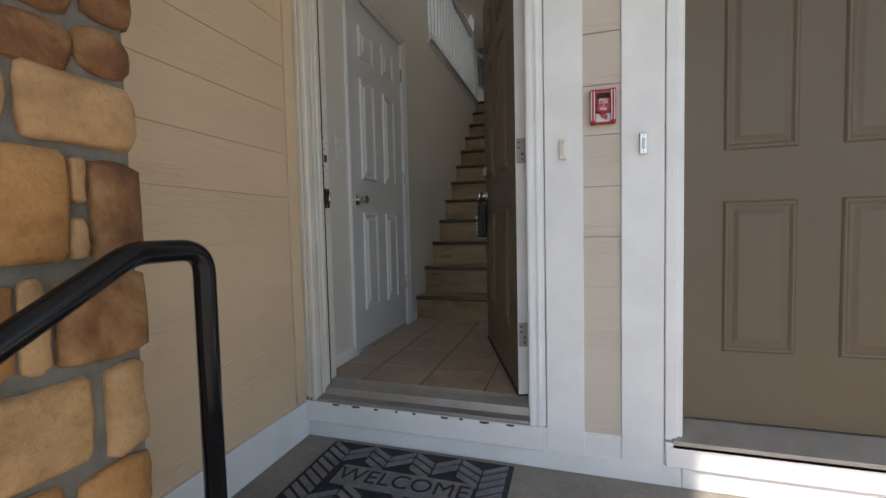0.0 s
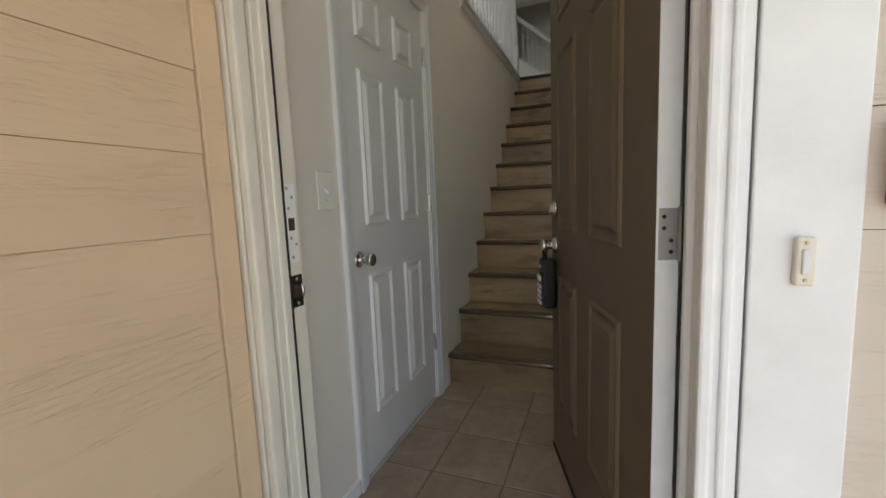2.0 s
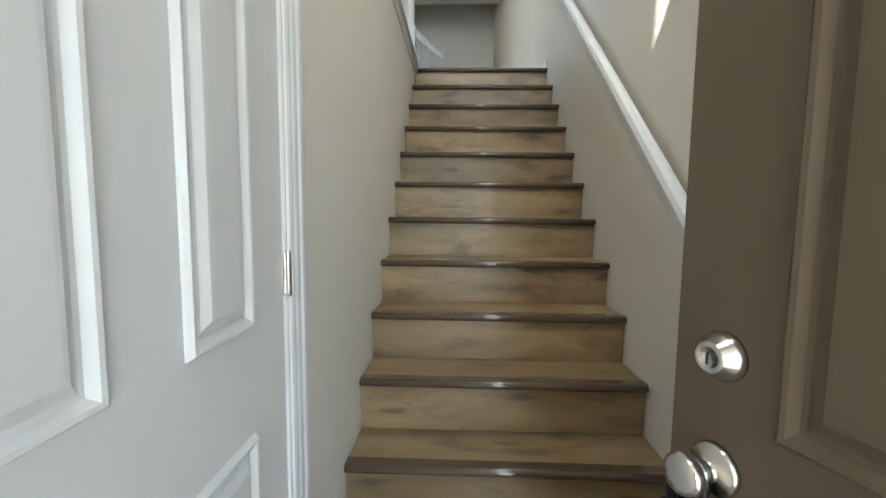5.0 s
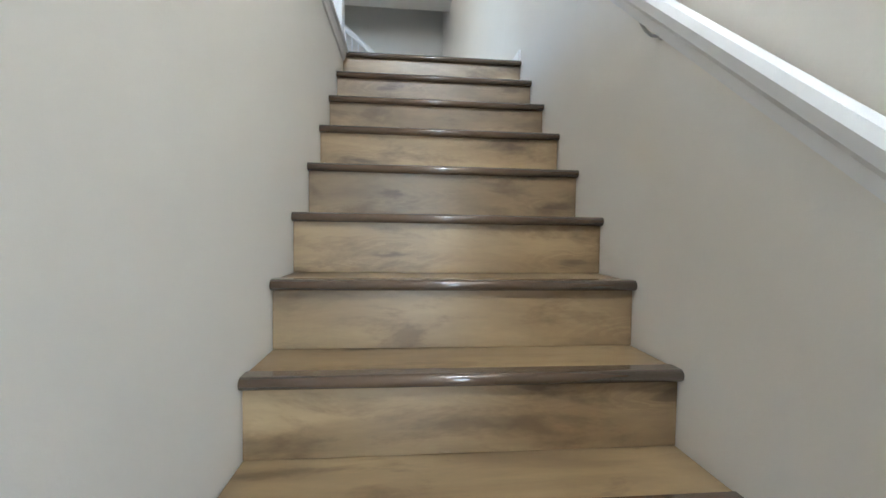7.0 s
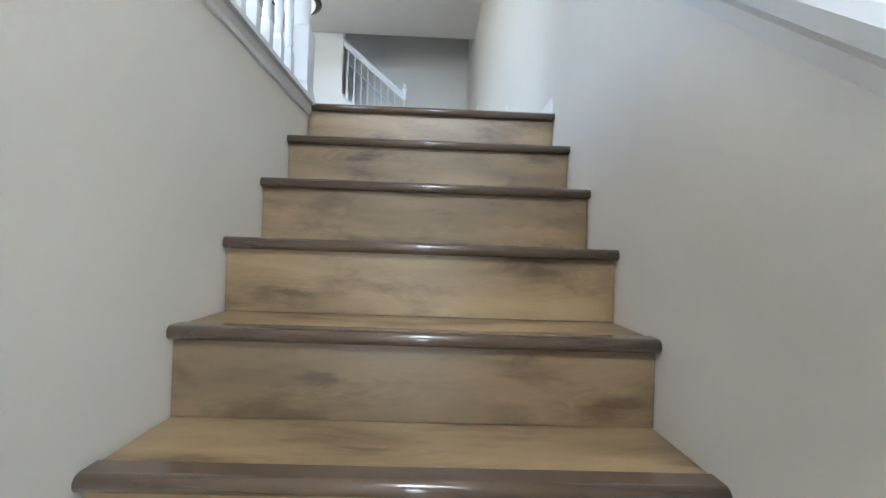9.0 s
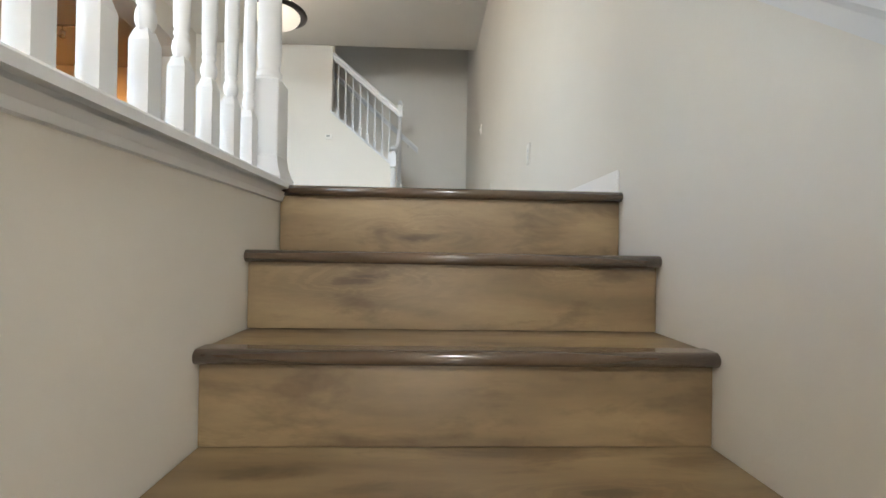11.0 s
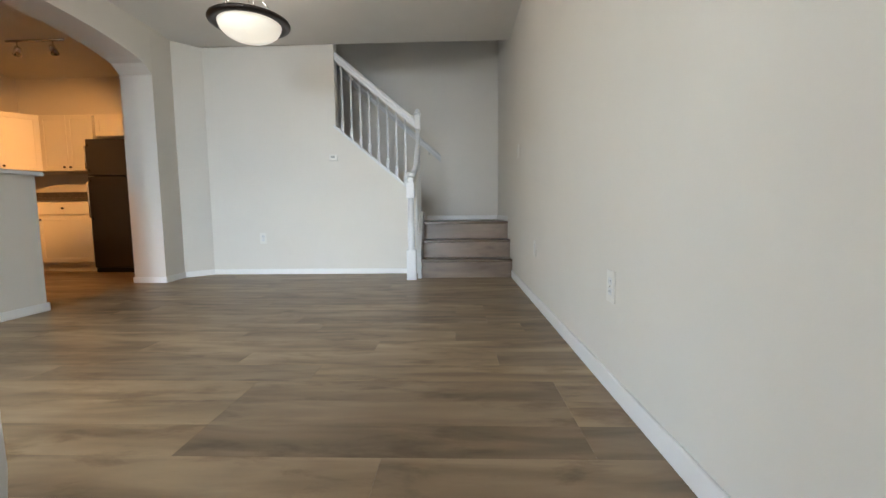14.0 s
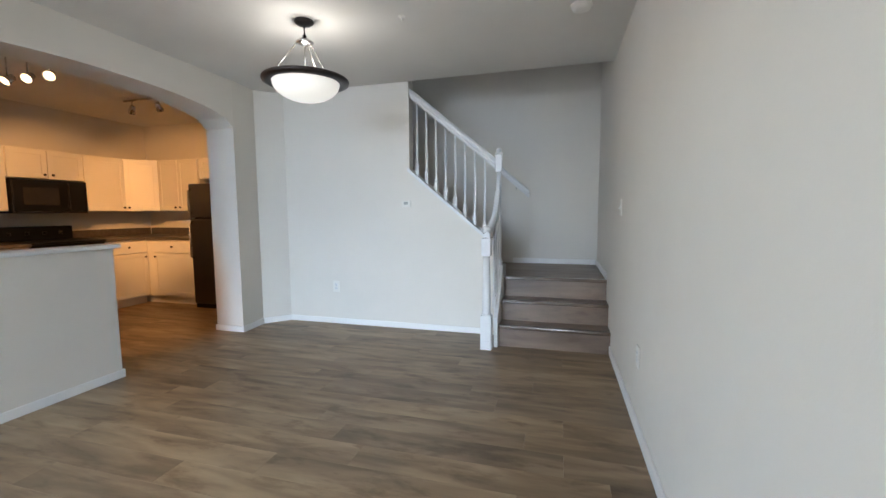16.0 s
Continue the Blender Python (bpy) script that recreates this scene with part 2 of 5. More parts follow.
STONES = {
    "tan": ledge_stone("pale_tan_ledge_stone", [(0.28, (0.38, 0.21, 0.09)), (0.5, (0.52, 0.315, 0.145)), (0.75, (0.60, 0.40, 0.21))]),
    "orange": ledge_stone("orange_ledge_stone", [(0.28, (0.32, 0.14, 0.045)), (0.5, (0.48, 0.245, 0.085)), (0.75, (0.56, 0.33, 0.14))]),
    "brown": ledge_stone("rust_brown_ledge_stone", [(0.3, (0.09, 0.035, 0.015)), (0.48, (0.22, 0.10, 0.04)), (0.72, (0.46, 0.27, 0.12))]),
}
MORTAR = mottled("grey_mortar", [(0.3, (0.15, 0.135, 0.11)), (0.7, (0.23, 0.21, 0.175))], 20, 0.97, 0.6, 0.004, 90)
BLACKPIPE = paint("glossy_black_enamel", (0.007, 0.007, 0.008), 0.14, 0.2, 30, 0.05, 0.001)
BLACKPIPE.node_tree.nodes["Principled BSDF"].inputs["Specular IOR Level"].default_value = 0.3
CHROME = paint("satin_nickel", (0.62, 0.60, 0.57), 0.22, 0.04, 200, 0.03, metal=1.0)
BRASS = paint("worn_brass", (0.55, 0.48, 0.34), 0.4, 0.12, 90, 0.1, metal=0.6)
HINGE = paint("dull_zinc_hinge", (0.40, 0.39, 0.38), 0.5, 0.1, 90, 0.1, metal=0.6)
RUST = paint("rusty_brown_hole", (0.07, 0.034, 0.02), 0.85, 0.4, 120, 0.3, big=40)
SCREEN = paint("grey_display", (0.32, 0.335, 0.31), 0.3, 0.05, 200, 0.0)
STEEL = paint("stainless_steel", (0.13, 0.12, 0.112), 0.32, 0.05, 200, 0.04, metal=1.0)
BLACK = paint("black_plastic", (0.006, 0.006, 0.0065), 0.4, 0.2, 150, 0.08)
BLACK.node_tree.nodes["Principled BSDF"].inputs["Specular IOR Level"].default_value = 0.3
RUBBER = paint("dark_weather_strip", (0.018, 0.016, 0.014), 0.8, 0.2, 90, 0.2)
KEY = paint("silver_key_plastic", (0.58, 0.58, 0.57), 0.4, 0.05)
RED = paint("red_enamel", (0.33, 0.013, 0.015), 0.28, 0.1, 90, 0.05)
WHITEINK = paint("white_print", (0.75, 0.73, 0.72), 0.5, 0.04)
IVORY = paint("ivory_plastic", (0.72, 0.68, 0.56), 0.4, 0.04)
PLATE = paint("almond_switch_plastic", (0.74, 0.72, 0.67), 0.35, 0.03)
COUNTER = mottled("dark_laminate_counter", [(0.3, (0.06, 0.05, 0.043)), (0.7, (0.13, 0.11, 0.095))], 20, 0.35, 0.05, 0.001, 120)
CABINET = paint("cream_cabinet_paint", (0.74, 0.70, 0.62), 0.42, 0.03)
MAT_DARK = mottled("charcoal_mat_pile", [(0.3, (0.014, 0.015, 0.019)), (0.7, (0.035, 0.036, 0.043))], 40, 0.97, 0.9, 0.004, 220)
MAT_LIGHT = mottled("grey_mat_pile", [(0.3, (0.13, 0.13, 0.135)), (0.7, (0.24, 0.24, 0.245))], 30, 0.97, 0.9, 0.004, 220)
MAT_PINK = mottled("faded_red_mat_pile", [(0.3, (0.36, 0.17, 0.13)), (0.7, (0.62, 0.44, 0.38))], 30, 0.95, 0.7, 0.003, 200)
ALU = paint("worn_aluminium_sill", (0.36, 0.35, 0.33), 0.45, 0.15, 60, 0.15, metal=0.7, big=8)
LAMPGLASS = glow("frosted_lamp_glass", (1.0, 0.93, 0.80), 0.055)
BULB = glow("warm_bulb", (1.0, 0.66, 0.30), 0.5)
BRONZE = paint("dark_bronze", (0.06, 0.05, 0.045), 0.35, 0.1, metal=0.8)
GLASS = glass("window_glass")
# Ground stays out of view; its tone is raised to bounce light indoors.
GROUND = mottled("pale_bounce_ground", [(0.3, (0.36, 0.33, 0.29)), (0.7, (0.47, 0.44, 0.39))], 2, 0.95, 0.3, 0.004, 25)

# ---- mesh helpers ----


def bm_box(x0, x1, y0, y1, z0, z1, bevel=0.0, segs=2):
    bm = bmesh.new()
    bmesh.ops.create_cube(bm, size=1.0)
    for v in bm.verts:
        v.co = Vector((x0 + (v.co.x + 0.5) * (x1 - x0), y0 + (v.co.y + 0.5) * (y1 - y0), z0 + (v.co.z + 0.5) * (z1 - z0)))
    if bevel:
        bmesh.ops.bevel(bm, geom=bm.edges[:], offset=bevel, segments=segs, profile=0.5, affect="EDGES")
    return bm


def bm_prism(points, axis, a, b, bevel=0.0):
    """A polygon drawn in the two other axes (in x, y, z order), extruded along axis from a to b."""
    bm = bmesh.new()

    def at(p, d):
        q = list(p)
        q.insert(axis, d)
        return q
    lo = [bm.verts.new(at(p, a)) for p in points]
    hi = [bm.verts.new(at(p, b)) for p in points]
    n = len(points)
    bm.faces.new(lo)
    bm.faces.new(hi[::-1])
    for i in range(n):
        bm.faces.new((lo[i], hi[i], hi[(i + 1) % n], lo[(i + 1) % n]))
    bmesh.ops.recalc_face_normals(bm, faces=bm.faces[:])
    if bevel:
        bmesh.ops.bevel(bm, geom=bm.edges[:], offset=bevel, segments=2, profile=0.5, affect="EDGES")
    return bm


def bm_lathe(profile, segs=20, m=None):
    """Profile of (radius, height) turned round z; m places it."""
    bm = bmesh.new()
    rings = []
    for r, z in profile:
        rings.append([bm.verts.new((max(r, 1e-4) * math.cos(2 * math.pi * k / segs), max(r, 1e-4) * math.sin(2 * math.pi * k / segs), z)) for k in range(segs)])
    for a, b in zip(rings, rings[1:]):
        for k in range(segs):
            bm.faces.new((a[k], a[(k + 1) % segs], b[(k + 1) % segs], b[k]))
    bm.faces.new(rings[0][::-1])
    bm.faces.new(rings[-1])
    for f in bm.faces:
        f.smooth = True
    if m is not None:
        bm.transform(m)
    bmesh.ops.recalc_face_normals(bm, faces=bm.faces[:])
    return bm


def bm_tube(path, r, segs=14):
    """A round bar along a list of points."""
    bm = bmesh.new()
    pts = [Vector(p) for p in path]
    rings, side = [], None
    for i, p in enumerate(pts):
        d = (pts[min(i + 1, len(pts) - 1)] - pts[max(i - 1, 0)]).normalized()
        if side is None:
            side = d.orthogonal()
        side = (side - d * side.dot(d)).normalized()
        other = d.cross(side)
        rings.append([bm.verts.new(p + side * (r * math.cos(2 * math.pi * k / segs)) + other * (r * math.sin(2 * math.pi * k / segs))) for k in range(segs)])
    for a, b in zip(rings, rings[1:]):
        for k in range(segs):
            bm.faces.new((a[k], a[(k + 1) % segs], b[(k + 1) % segs], b[k]))
    bm.faces.new(rings[0][::-1])
    bm.faces.new(rings[-1])
    for f in bm.faces:
        f.smooth = True
    bmesh.ops.recalc_face_normals(bm, faces=bm.faces[:])
    return bm


def join(*bms):
    out = bmesh.new()
    for b in bms:
        me = bpy.data.meshes.new("tmp")
        b.to_mesh(me)
        b.free()
        out.from_mesh(me)
        bpy.data.meshes.remove(me)
    return out


def mesh_of(name, bm, material):
    me = bpy.data.meshes.new(name)
    bm.to_mesh(me)
    bm.free()
    me.materials.append(material)
    return me


def under(ob, parent):
    if parent is not None:
        ob.parent = parent
        ob.matrix_parent_inverse = Matrix.Translation(-parent.location) if parent.parent is None else Matrix.Identity(4)
    return ob


def part(name, bm, material, parent=None, label=""):
    """One mesh object, built in world coordinates, under a thing or a part."""
    ob = new(name, mesh_of(name, bm, material))
    under(ob, parent)
    return tagged(ob, label)


def piece(name, me, loc, parent, rot=0.0):
    """An object of its own on shared mesh data."""
    ob = new(name, me)
    under(ob, parent)
    ob.location = loc
    if rot:
        ob.rotation_euler = (0, 0, rot)
    return ob


def thing(name, loc, label, category, group="", kind=""):
    ob = new(name)
    ob.location = loc
    ob.empty_display_size = 0.1
    return tagged(ob, label, category, group, kind)


def structure(name, bm, material, label="", category=""):
    return tagged(part(name, bm, material), label, category, kind="structure")

# ---- plan (metres) ----
F = 2.364                      # upper floor
W = 1.06                       # stair width, right wall's face
CEILING = 4.9
PORCH = -0.225
FRONT = -1.43                  # face of the front wall
RUN, RISE = 0.2177, 0.197


def step_y(i):
    return 0.218 + RUN * (i - 2)


def step_z(i):
    return 0.178 if i == 1 else RISE * i


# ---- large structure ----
structure("ground", bm_box(-400, 400, -400, 400, -1.2, -0.78), GROUND, "out-of-view pale ground that bounces sun into the hall", "ground")
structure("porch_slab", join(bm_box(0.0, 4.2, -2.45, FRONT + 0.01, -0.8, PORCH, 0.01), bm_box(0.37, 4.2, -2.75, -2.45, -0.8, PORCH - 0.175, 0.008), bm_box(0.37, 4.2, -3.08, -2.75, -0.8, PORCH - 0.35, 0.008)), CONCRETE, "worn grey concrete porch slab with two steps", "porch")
# Unseen roof, added and sized so sun reaches only the front wall's foot.
structure("porch_soffit", bm_box(-0.6, 4.2, -3.45, FRONT, 2.5, 2.62), EXTWHITE, "unseen white roof added to shade the porch", "ceiling")

# front wall of both storeys, with door and window openings
structure("wall_front", join(
    bm_box(1.06, 1.529, FRONT + 0.012, -1.29, -0.3, 2.5),
    bm_box(0.0, 1.06, FRONT + 0.012, -1.29, 2.09, 2.5),
    bm_box(1.529, 2.38, FRONT + 0.012, -1.29, 2.06, 2.5),
    bm_box(2.38, 4.2, FRONT + 0.012, -1.29, -0.3, 2.5),
    bm_box(0.0, 0.14, FRONT + 0.012, -1.29, 2.5, 5.2), bm_box(0.14, 1.0, FRONT + 0.012, -1.29, 2.5, 4.2), bm_box(1.0, 4.2, FRONT + 0.012, -1.29, 2.5, 5.2),
    bm_box(0.14, 1.0, FRONT + 0.012, -1.29, 4.84, 5.2)), WALL, "greige painted front wall", "wall")

structure("wall_living_front", join(bm_box(-2.85, -2.4, -3.4, -3.28, F - 0.1, CEILING), bm_box(-0.3, -0.155, -3.4, -3.28, F - 0.1, CEILING), bm_box(-2.4, -0.3, -3.4, -3.28, F - 0.1, 2.95), bm_box(-2.4, -0.3, -3.4, -3.28, 4.6, CEILING), bm_box(-0.3, -0.155, -3.28, -1.29, F - 0.1, CEILING)), WALL)
# left wall of the hall and stair, with the closet opening
structure("wall_stair_left", join(
    bm_box(-0.12, 0, -1.29, -0.925, -0.05, F), bm_box(-0.12, 0, -0.925, -0.19, 2.045, F), bm_box(-0.12, 0, -0.19, 0.45, -0.05, F),
    bm_box(-0.12, 0, 0.45, 2.43, -0.05, F - 0.02), bm_box(-0.12, 0, -1.29, 0.45, F, CEILING)), WALL, "greige painted wall beside the stair", "wall")
structure("wall_closet", join(bm_box(-0.95, -0.9, -1.42, 0.6, -0.1, F - 0.3), bm_box(-0.9, -0.12, -1.42, -1.29, -0.1, F - 0.3), bm_box(-0.9, -0.12, 0.45, 0.6, -0.1, F - 0.3), bm_box(-0.9, 0, -1.29, 0.45, -0.1, -0.004)), WALL)
structure("wall_stair_right", bm_box(W, W + 0.14, -1.29, 8.05, -0.3, 7.2), WALL, "long greige wall along stair and living room", "wall")
structure("wall_back", bm_box(-3.2, W, 7.92, 8.05, F - 0.3, 7.2), WALL, "greige wall behind the upper landing", "wall")
structure("wall_main", bm_prism([(-2.344, F - 0.05), (0.06, F - 0.05), (0.06, 3.30), (-0.13, 3.38), (-0.87, 4.015), (-0.87, CEILING + 1.2), (-2.344, CEILING + 1.2)], 1, 6.72, 6.84), WALL, "greige living room wall below the upper stair", "wall")
structure("wall_pier", bm_prism([(-2.85, 6.16), (-2.52, 6.16), (-2.55, 6.5), (-2.346, 6.72), (-2.346, 6.84), (-2.85, 6.84)], 2, F - 0.05, CEILING), WALL, "greige pier beside the kitchen arch", "wall")


def arch_header():
    pts = [(6.159, 4.44)]
    for k in range(1, 25):
        y = 6.159 - k * (2.309 / 24)
        u = (y - 5.005) / 1.1545
        pts.append((y, 4.44 + 0.185 * math.sqrt(max(0, 1 - abs(u) ** 2.2))))
    pts += [(3.85, CEILING), (6.159, CEILING)]
    return bm_prism(pts, 0, -2.85, -2.52)


structure("wall_arch", arch_header(), WALL, "greige wall with a shallow arch to the kitchen", "wall")
# The gap in this unseen wall is added for the side fill lamp.
structure("wall_living_left", join(bm_box(-2.85, -2.52, -3.28, 1.25, F - 0.05, CEILING), bm_box(-2.85, -2.52, 3.35, 3.85, F - 0.05, CEILING), bm_box(-2.85, -2.52, 1.25, 3.35, F - 0.05, F + 0.25), bm_box(-2.85, -2.52, 1.25, 3.35, 4.5, CEILING)), WALL)
structure("wall_kitchen_south", bm_box(-5.6, -2.85, 3.55, 3.7, F - 0.05, CEILING), WALL)
structure("wall_kitchen_west", bm_box(-5.6, -5.45, 3.7, 7.75, F - 0.05, CEILING + 0.2), WALL, "greige kitchen wall above the cabinets", "wall")
structure("wall_kitchen_north", bm_box(-5.45, -2.85, 7.6, 7.75, F - 0.05, CEILING + 0.2), WALL, "greige kitchen end wall", "wall")
structure("ceiling", join(bm_box(-5.6, W, -1.42, 6.70, CEILING, CEILING + 0.15), bm_box(-5.6, -0.155, -3.4, -1.42, CEILING, CEILING + 0.15), bm_box(-5.6, -2.344, 6.70, 7.75, CEILING, CEILING + 0.15)), CEIL, "off-white textured ceiling", "ceiling")
structure("ceiling_upper_stair", bm_box(-3.2, W, 6.55, 8.05, 7.05, 7.2), CEIL)
structure("wall_upper_stair", join(bm_box(-3.2, -3.1, 6.84, 7.92, F, 7.05), bm_box(-3.2, W, 6.58, 6.70, CEILING + 0.15, 7.05)), WALL)
structure("subfloor", join(bm_box(-5.45, -0.12, -1.29, 7.6, F - 0.3, F - 0.012), bm_box(-5.45, -0.16, -3.4, -1.29, F - 0.3, F - 0.012), bm_box(-0.12, W, 2.43, 6.9, F - 0.3, F - 0.012)), CONCRETE)
structure("tile_bed", bm_box(0, W, -1.33, 0.03, -0.1, -0.003), GROUT, "brown grout between the hall tiles", "grout")
# half wall between living room and kitchen
half = thing("half_wall", (-2.61, 4.4, F), "greige half wall with a white cap beside the kitchen", "half wall", kind="structure")
part("wall_body", bm_box(-2.67, -2.55, 3.851, 4.945, F - 0.02, 3.345), WALL, half)
part("cap", bm_box(-2.70, -2.515, 3.852, 4.985, 3.345, 3.376, 0.008), WHITE, half, "white painted cap")
part("baseboard", bm_box(-2.549, -2.536, 3.853, 4.958, F, F + 0.062, 0.004), BASEWHITE, half)
part("baseboard", bm_box(-2.672, -2.536, 4.946, 4.959, F, F + 0.062, 0.004), BASEWHITE, half)


def board(name, x0, x1, y0, y1, h=0.062, z=F, mat_=None):
    bm = bm_box(x0, x1, y0, y1, z, z + h, 0.005)
    return structure(name, bm, mat_ or BASEWHITE, "white painted baseboard", "baseboard")


board("baseboard_right", W - 0.014, W, 2.415, 6.40, 0.074)
board("baseboard_main", -2.336, -0.06, 6.706, 6.72)
board("baseboard_landing", 0.06, W - 0.016, 7.906, 7.92, z=F + 0.585)
board("baseboard_landing_side", W - 0.014, W, 6.80, 7.905, z=F + 0.585)
board("baseboard_hall", 0.0, 0.013, -0.118, -0.002, z=0.0)
board("baseboard_hall_entry", 0.0, 0.013, -1.285, -0.995, z=0.0)
board("baseboard_pier", -2.862, -2.508, 6.147, 6.159)
structure("baseboard_pier_side", bm_prism([(-2.52, 6.16), (-2.507, 6.155), (-2.536, 6.495), (-2.337, 6.712), (-2.346, 6.72), (-2.55, 6.5)], 2, F, F + 0.062), BASEWHITE, "white painted baseboard", "baseboard")

# ---- the lower stair ----
stair = thing("stairs", (0.53, 1.2, 0), "straight oak-look stair with dark rounded nosings", "stairs", kind="structure")
for i in range(1, 13):
    y, z = step_y(i), step_z(i)
    zb = step_z(i - 1) if i > 1 else 0.0
    part("riser", bm_box(0.003, W - 0.003, y + 0.018, y + 0.034, zb - (0.0 if i > 1 else 0.004), z - 0.03), OAK_STAIR, stair)
    if i < 12:
        part("tread", bm_box(0.003, W - 0.003, y + 0.03, y + RUN + 0.034, z - 0.03, z - 0.002), OAK_STAIR, stair)
    nose = bm_box(0.002, W - 0.002, y - 0.006, y + 0.045, z - 0.03, z + 0.002)
    front = [e for e in nose.edges if all(v.co.y < y for v in e.verts) and abs(e.verts[0].co.x - e.verts[1].co.x) > 0.5]
    bmesh.ops.bevel(nose, geom=front, offset=0.0155, segments=7, profile=0.5, affect="EDGES")
    for f in nose.faces:
        f.smooth = f.calc_area() < 0.02
    part("nosing", nose, NOSING, stair, "dark glossy rounded nosing")
part("carcass", bm_prism([(0.02, -0.05)] + [q for i in range(1, 13) for q in ((step_y(i) + 0.034, step_z(i - 1) - 0.032 if i > 1 else -0.05), (step_y(i) + 0.034, step_z(i) - 0.032))] + [(2.6, F - 0.05), (2.6, -0.05)], 0, 0.02, W - 0.02), CONCRETE, stair)

# ---- upper three steps and landing ----
up = thing("upper_stairs", (0.6, 6.6, F), "three oak-look steps up to a landing", "stairs", kind="structure")
for i, (y, z) in enumerate(((6.37, 0.195), (6.57, 0.39), (6.77, 0.585))):
    part("riser", bm_box(0.1, W - 0.003, y + 0.018, y + 0.034, F + z - 0.195, F + z - 0.03), OAK_COOL_LIT, up)
    y1 = y + 0.234 if i < 2 else 7.92
    part("tread" if i < 2 else "landing", bm_box(0.1 if i < 2 else -0.1, W - 0.003, y + 0.03, y1, F + z - 0.03, F + z - 0.002), OAK_COOL_LIT, up)
    nose = bm_box(0.1, W - 0.003, y - 0.004, y + 0.04, F + z - 0.03, F + z + 0.002, 0.008, 3)
    part("nosing", nose, NOSING, up, "dark glossy rounded nosing")
part("carcass", bm_prism([(6.41, F), (6.41, F + 0.16), (6.61, F + 0.16), (6.61, F + 0.355), (6.81, F + 0.355), (6.81, F + 0.55), (7.91, F + 0.55), (7.91, F)], 0, 0.1, W - 0.02), CONCRETE, up)
for i in range(5):
    x = -0.1 - 0.215 * i
    z = F + 0.585 + 0.19 * i
    part("riser", bm_box(x - 0.034, x - 0.018, 6.845, 7.915, z, z + 0.16), OAK_STAIR, up)
    part("tread", bm_box(x - 0.25, x - 0.0, 6.845, 7.915, z + 0.16, z + 0.19, 0.006), OAK_STAIR, up)

# ---- entry: jambs, sills, boards ----
entry = thing("entry_door_frame", (0.53, FRONT, -0.05), "weathered white and cream entry door frame with aluminium sill", "door frame", kind="structure")
part("casing", join(bm_box(0.002, 0.052, FRONT - 0.012, FRONT + 0.03, -0.06, 2.14, 0.004), bm_box(0.04, 0.066, FRONT - 0.022, FRONT + 0.02, -0.06, 2.13, 0.006), bm_box(0.02, 0.034, FRONT - 0.02, FRONT, -0.06, 2.13, 0.004)), JAMB, entry, "cream painted brick mould")
part("jamb", join(bm_box(0.002, 0.068, FRONT + 0.03, -1.285, -0.05, 2.09, 0.003), bm_box(0.06, 0.073, FRONT + 0.055, -1.347, -0.05, 2.08, 0.004)), JAMB, entry)
part("weather_strip", bm_box(0.066, 0.0745, -1.347, -1.341, -0.03, 2.06, 0.002), RUBBER, entry, "black weather strip")
part("casing", join(bm_box(1.02, 1.071, FRONT - 0.012, FRONT + 0.03, -0.06, 2.14, 0.004), bm_box(1.008, 1.03, FRONT - 0.022, FRONT + 0.02, -0.06, 2.13, 0.006), bm_box(1.04, 1.054, FRONT - 0.02, FRONT, -0.06, 2.13, 0.004)), EXTWHITE, entry, "white brick mould with ridges")
part("jamb", join(bm_box(1.01, 1.058, FRONT + 0.03, -1.285, -0.05, 2.09, 0.003), bm_box(0.998, 1.012, FRONT + 0.055, -1.345, -0.05, 2.08, 0.004)), EXTWHITE, entry)
part("weather_strip", bm_box(0.996, 1.009, -1.344, -1.336, -0.03, 2.06, 0.002), RUBBER, entry, "black weather strip")
part("head", join(bm_box(0.002, 1.071, FRONT - 0.012, FRONT + 0.03, 2.08, 2.16, 0.004), bm_box(0.002, 1.058, FRONT + 0.03, -1.285, 2.06, 2.1, 0.003)), EXTWHITE, entry)
part("sill", join(bm_box(0.0, 1.008, FRONT - 0.02, -1.33, -0.075, -0.045, 0.004), bm_prism([(FRONT + 0.03, -0.046), (FRONT + 0.05, -0.02), (-1.335, -0.006), (-1.315, 0.004), (-1.30, -0.01), (-1.30, -0.046)], 0, 0.07, 1.008)), ALU, entry, "worn grey aluminium threshold")
part("sill_board", bm_box(-0.001, 1.06, FRONT - 0.028, FRONT + 0.012, -0.152, -0.06, 0.005), EXTWHITE, entry, "scuffed white board below the threshold")
part("lower_board", bm_box(0.0, 1.53, FRONT - 0.014, FRONT + 0.013, PORCH, -0.148, 0.004), EXTWHITE, entry)
rc = random.Random(21)
for k in range(9):
    x, w_ = 0.16 + 0.095 * k + rc.uniform(-0.02, 0.02), rc.uniform(0.012, 0.05)
    z_ = -0.0632 + rc.uniform(-0.001, 0.001)
    part("paint_chip", bm_prism([(x, z_ - 0.002), (x + w_ * 0.4, z_ - rc.uniform(0.003, 0.007)), (x + w_, z_ - 0.002), (x + w_ * 0.9, z_ + 0.003), (x + 0.1 * w_, z_ + 0.003)], 1, FRONT - 0.0289, FRONT - 0.026), RUST, entry, "dark chip in the white paint")
strike = thing("strike_plate", (0.07, -1.30, 0.95), "paint-smeared strike plates with dark bolt holes on the jamb", "strike plate")


def jamb_screw(parent, y, z):
    part("screw", bm_lathe([(0.0048, 0), (0.0048, 0.001), (0.0035, 0.0016), (0.001, 0.0008)], 10, Matrix.Translation((0.0706, y, z)) @ pose(0, 0, 0, 0, 90, 0)), HINGE, parent)


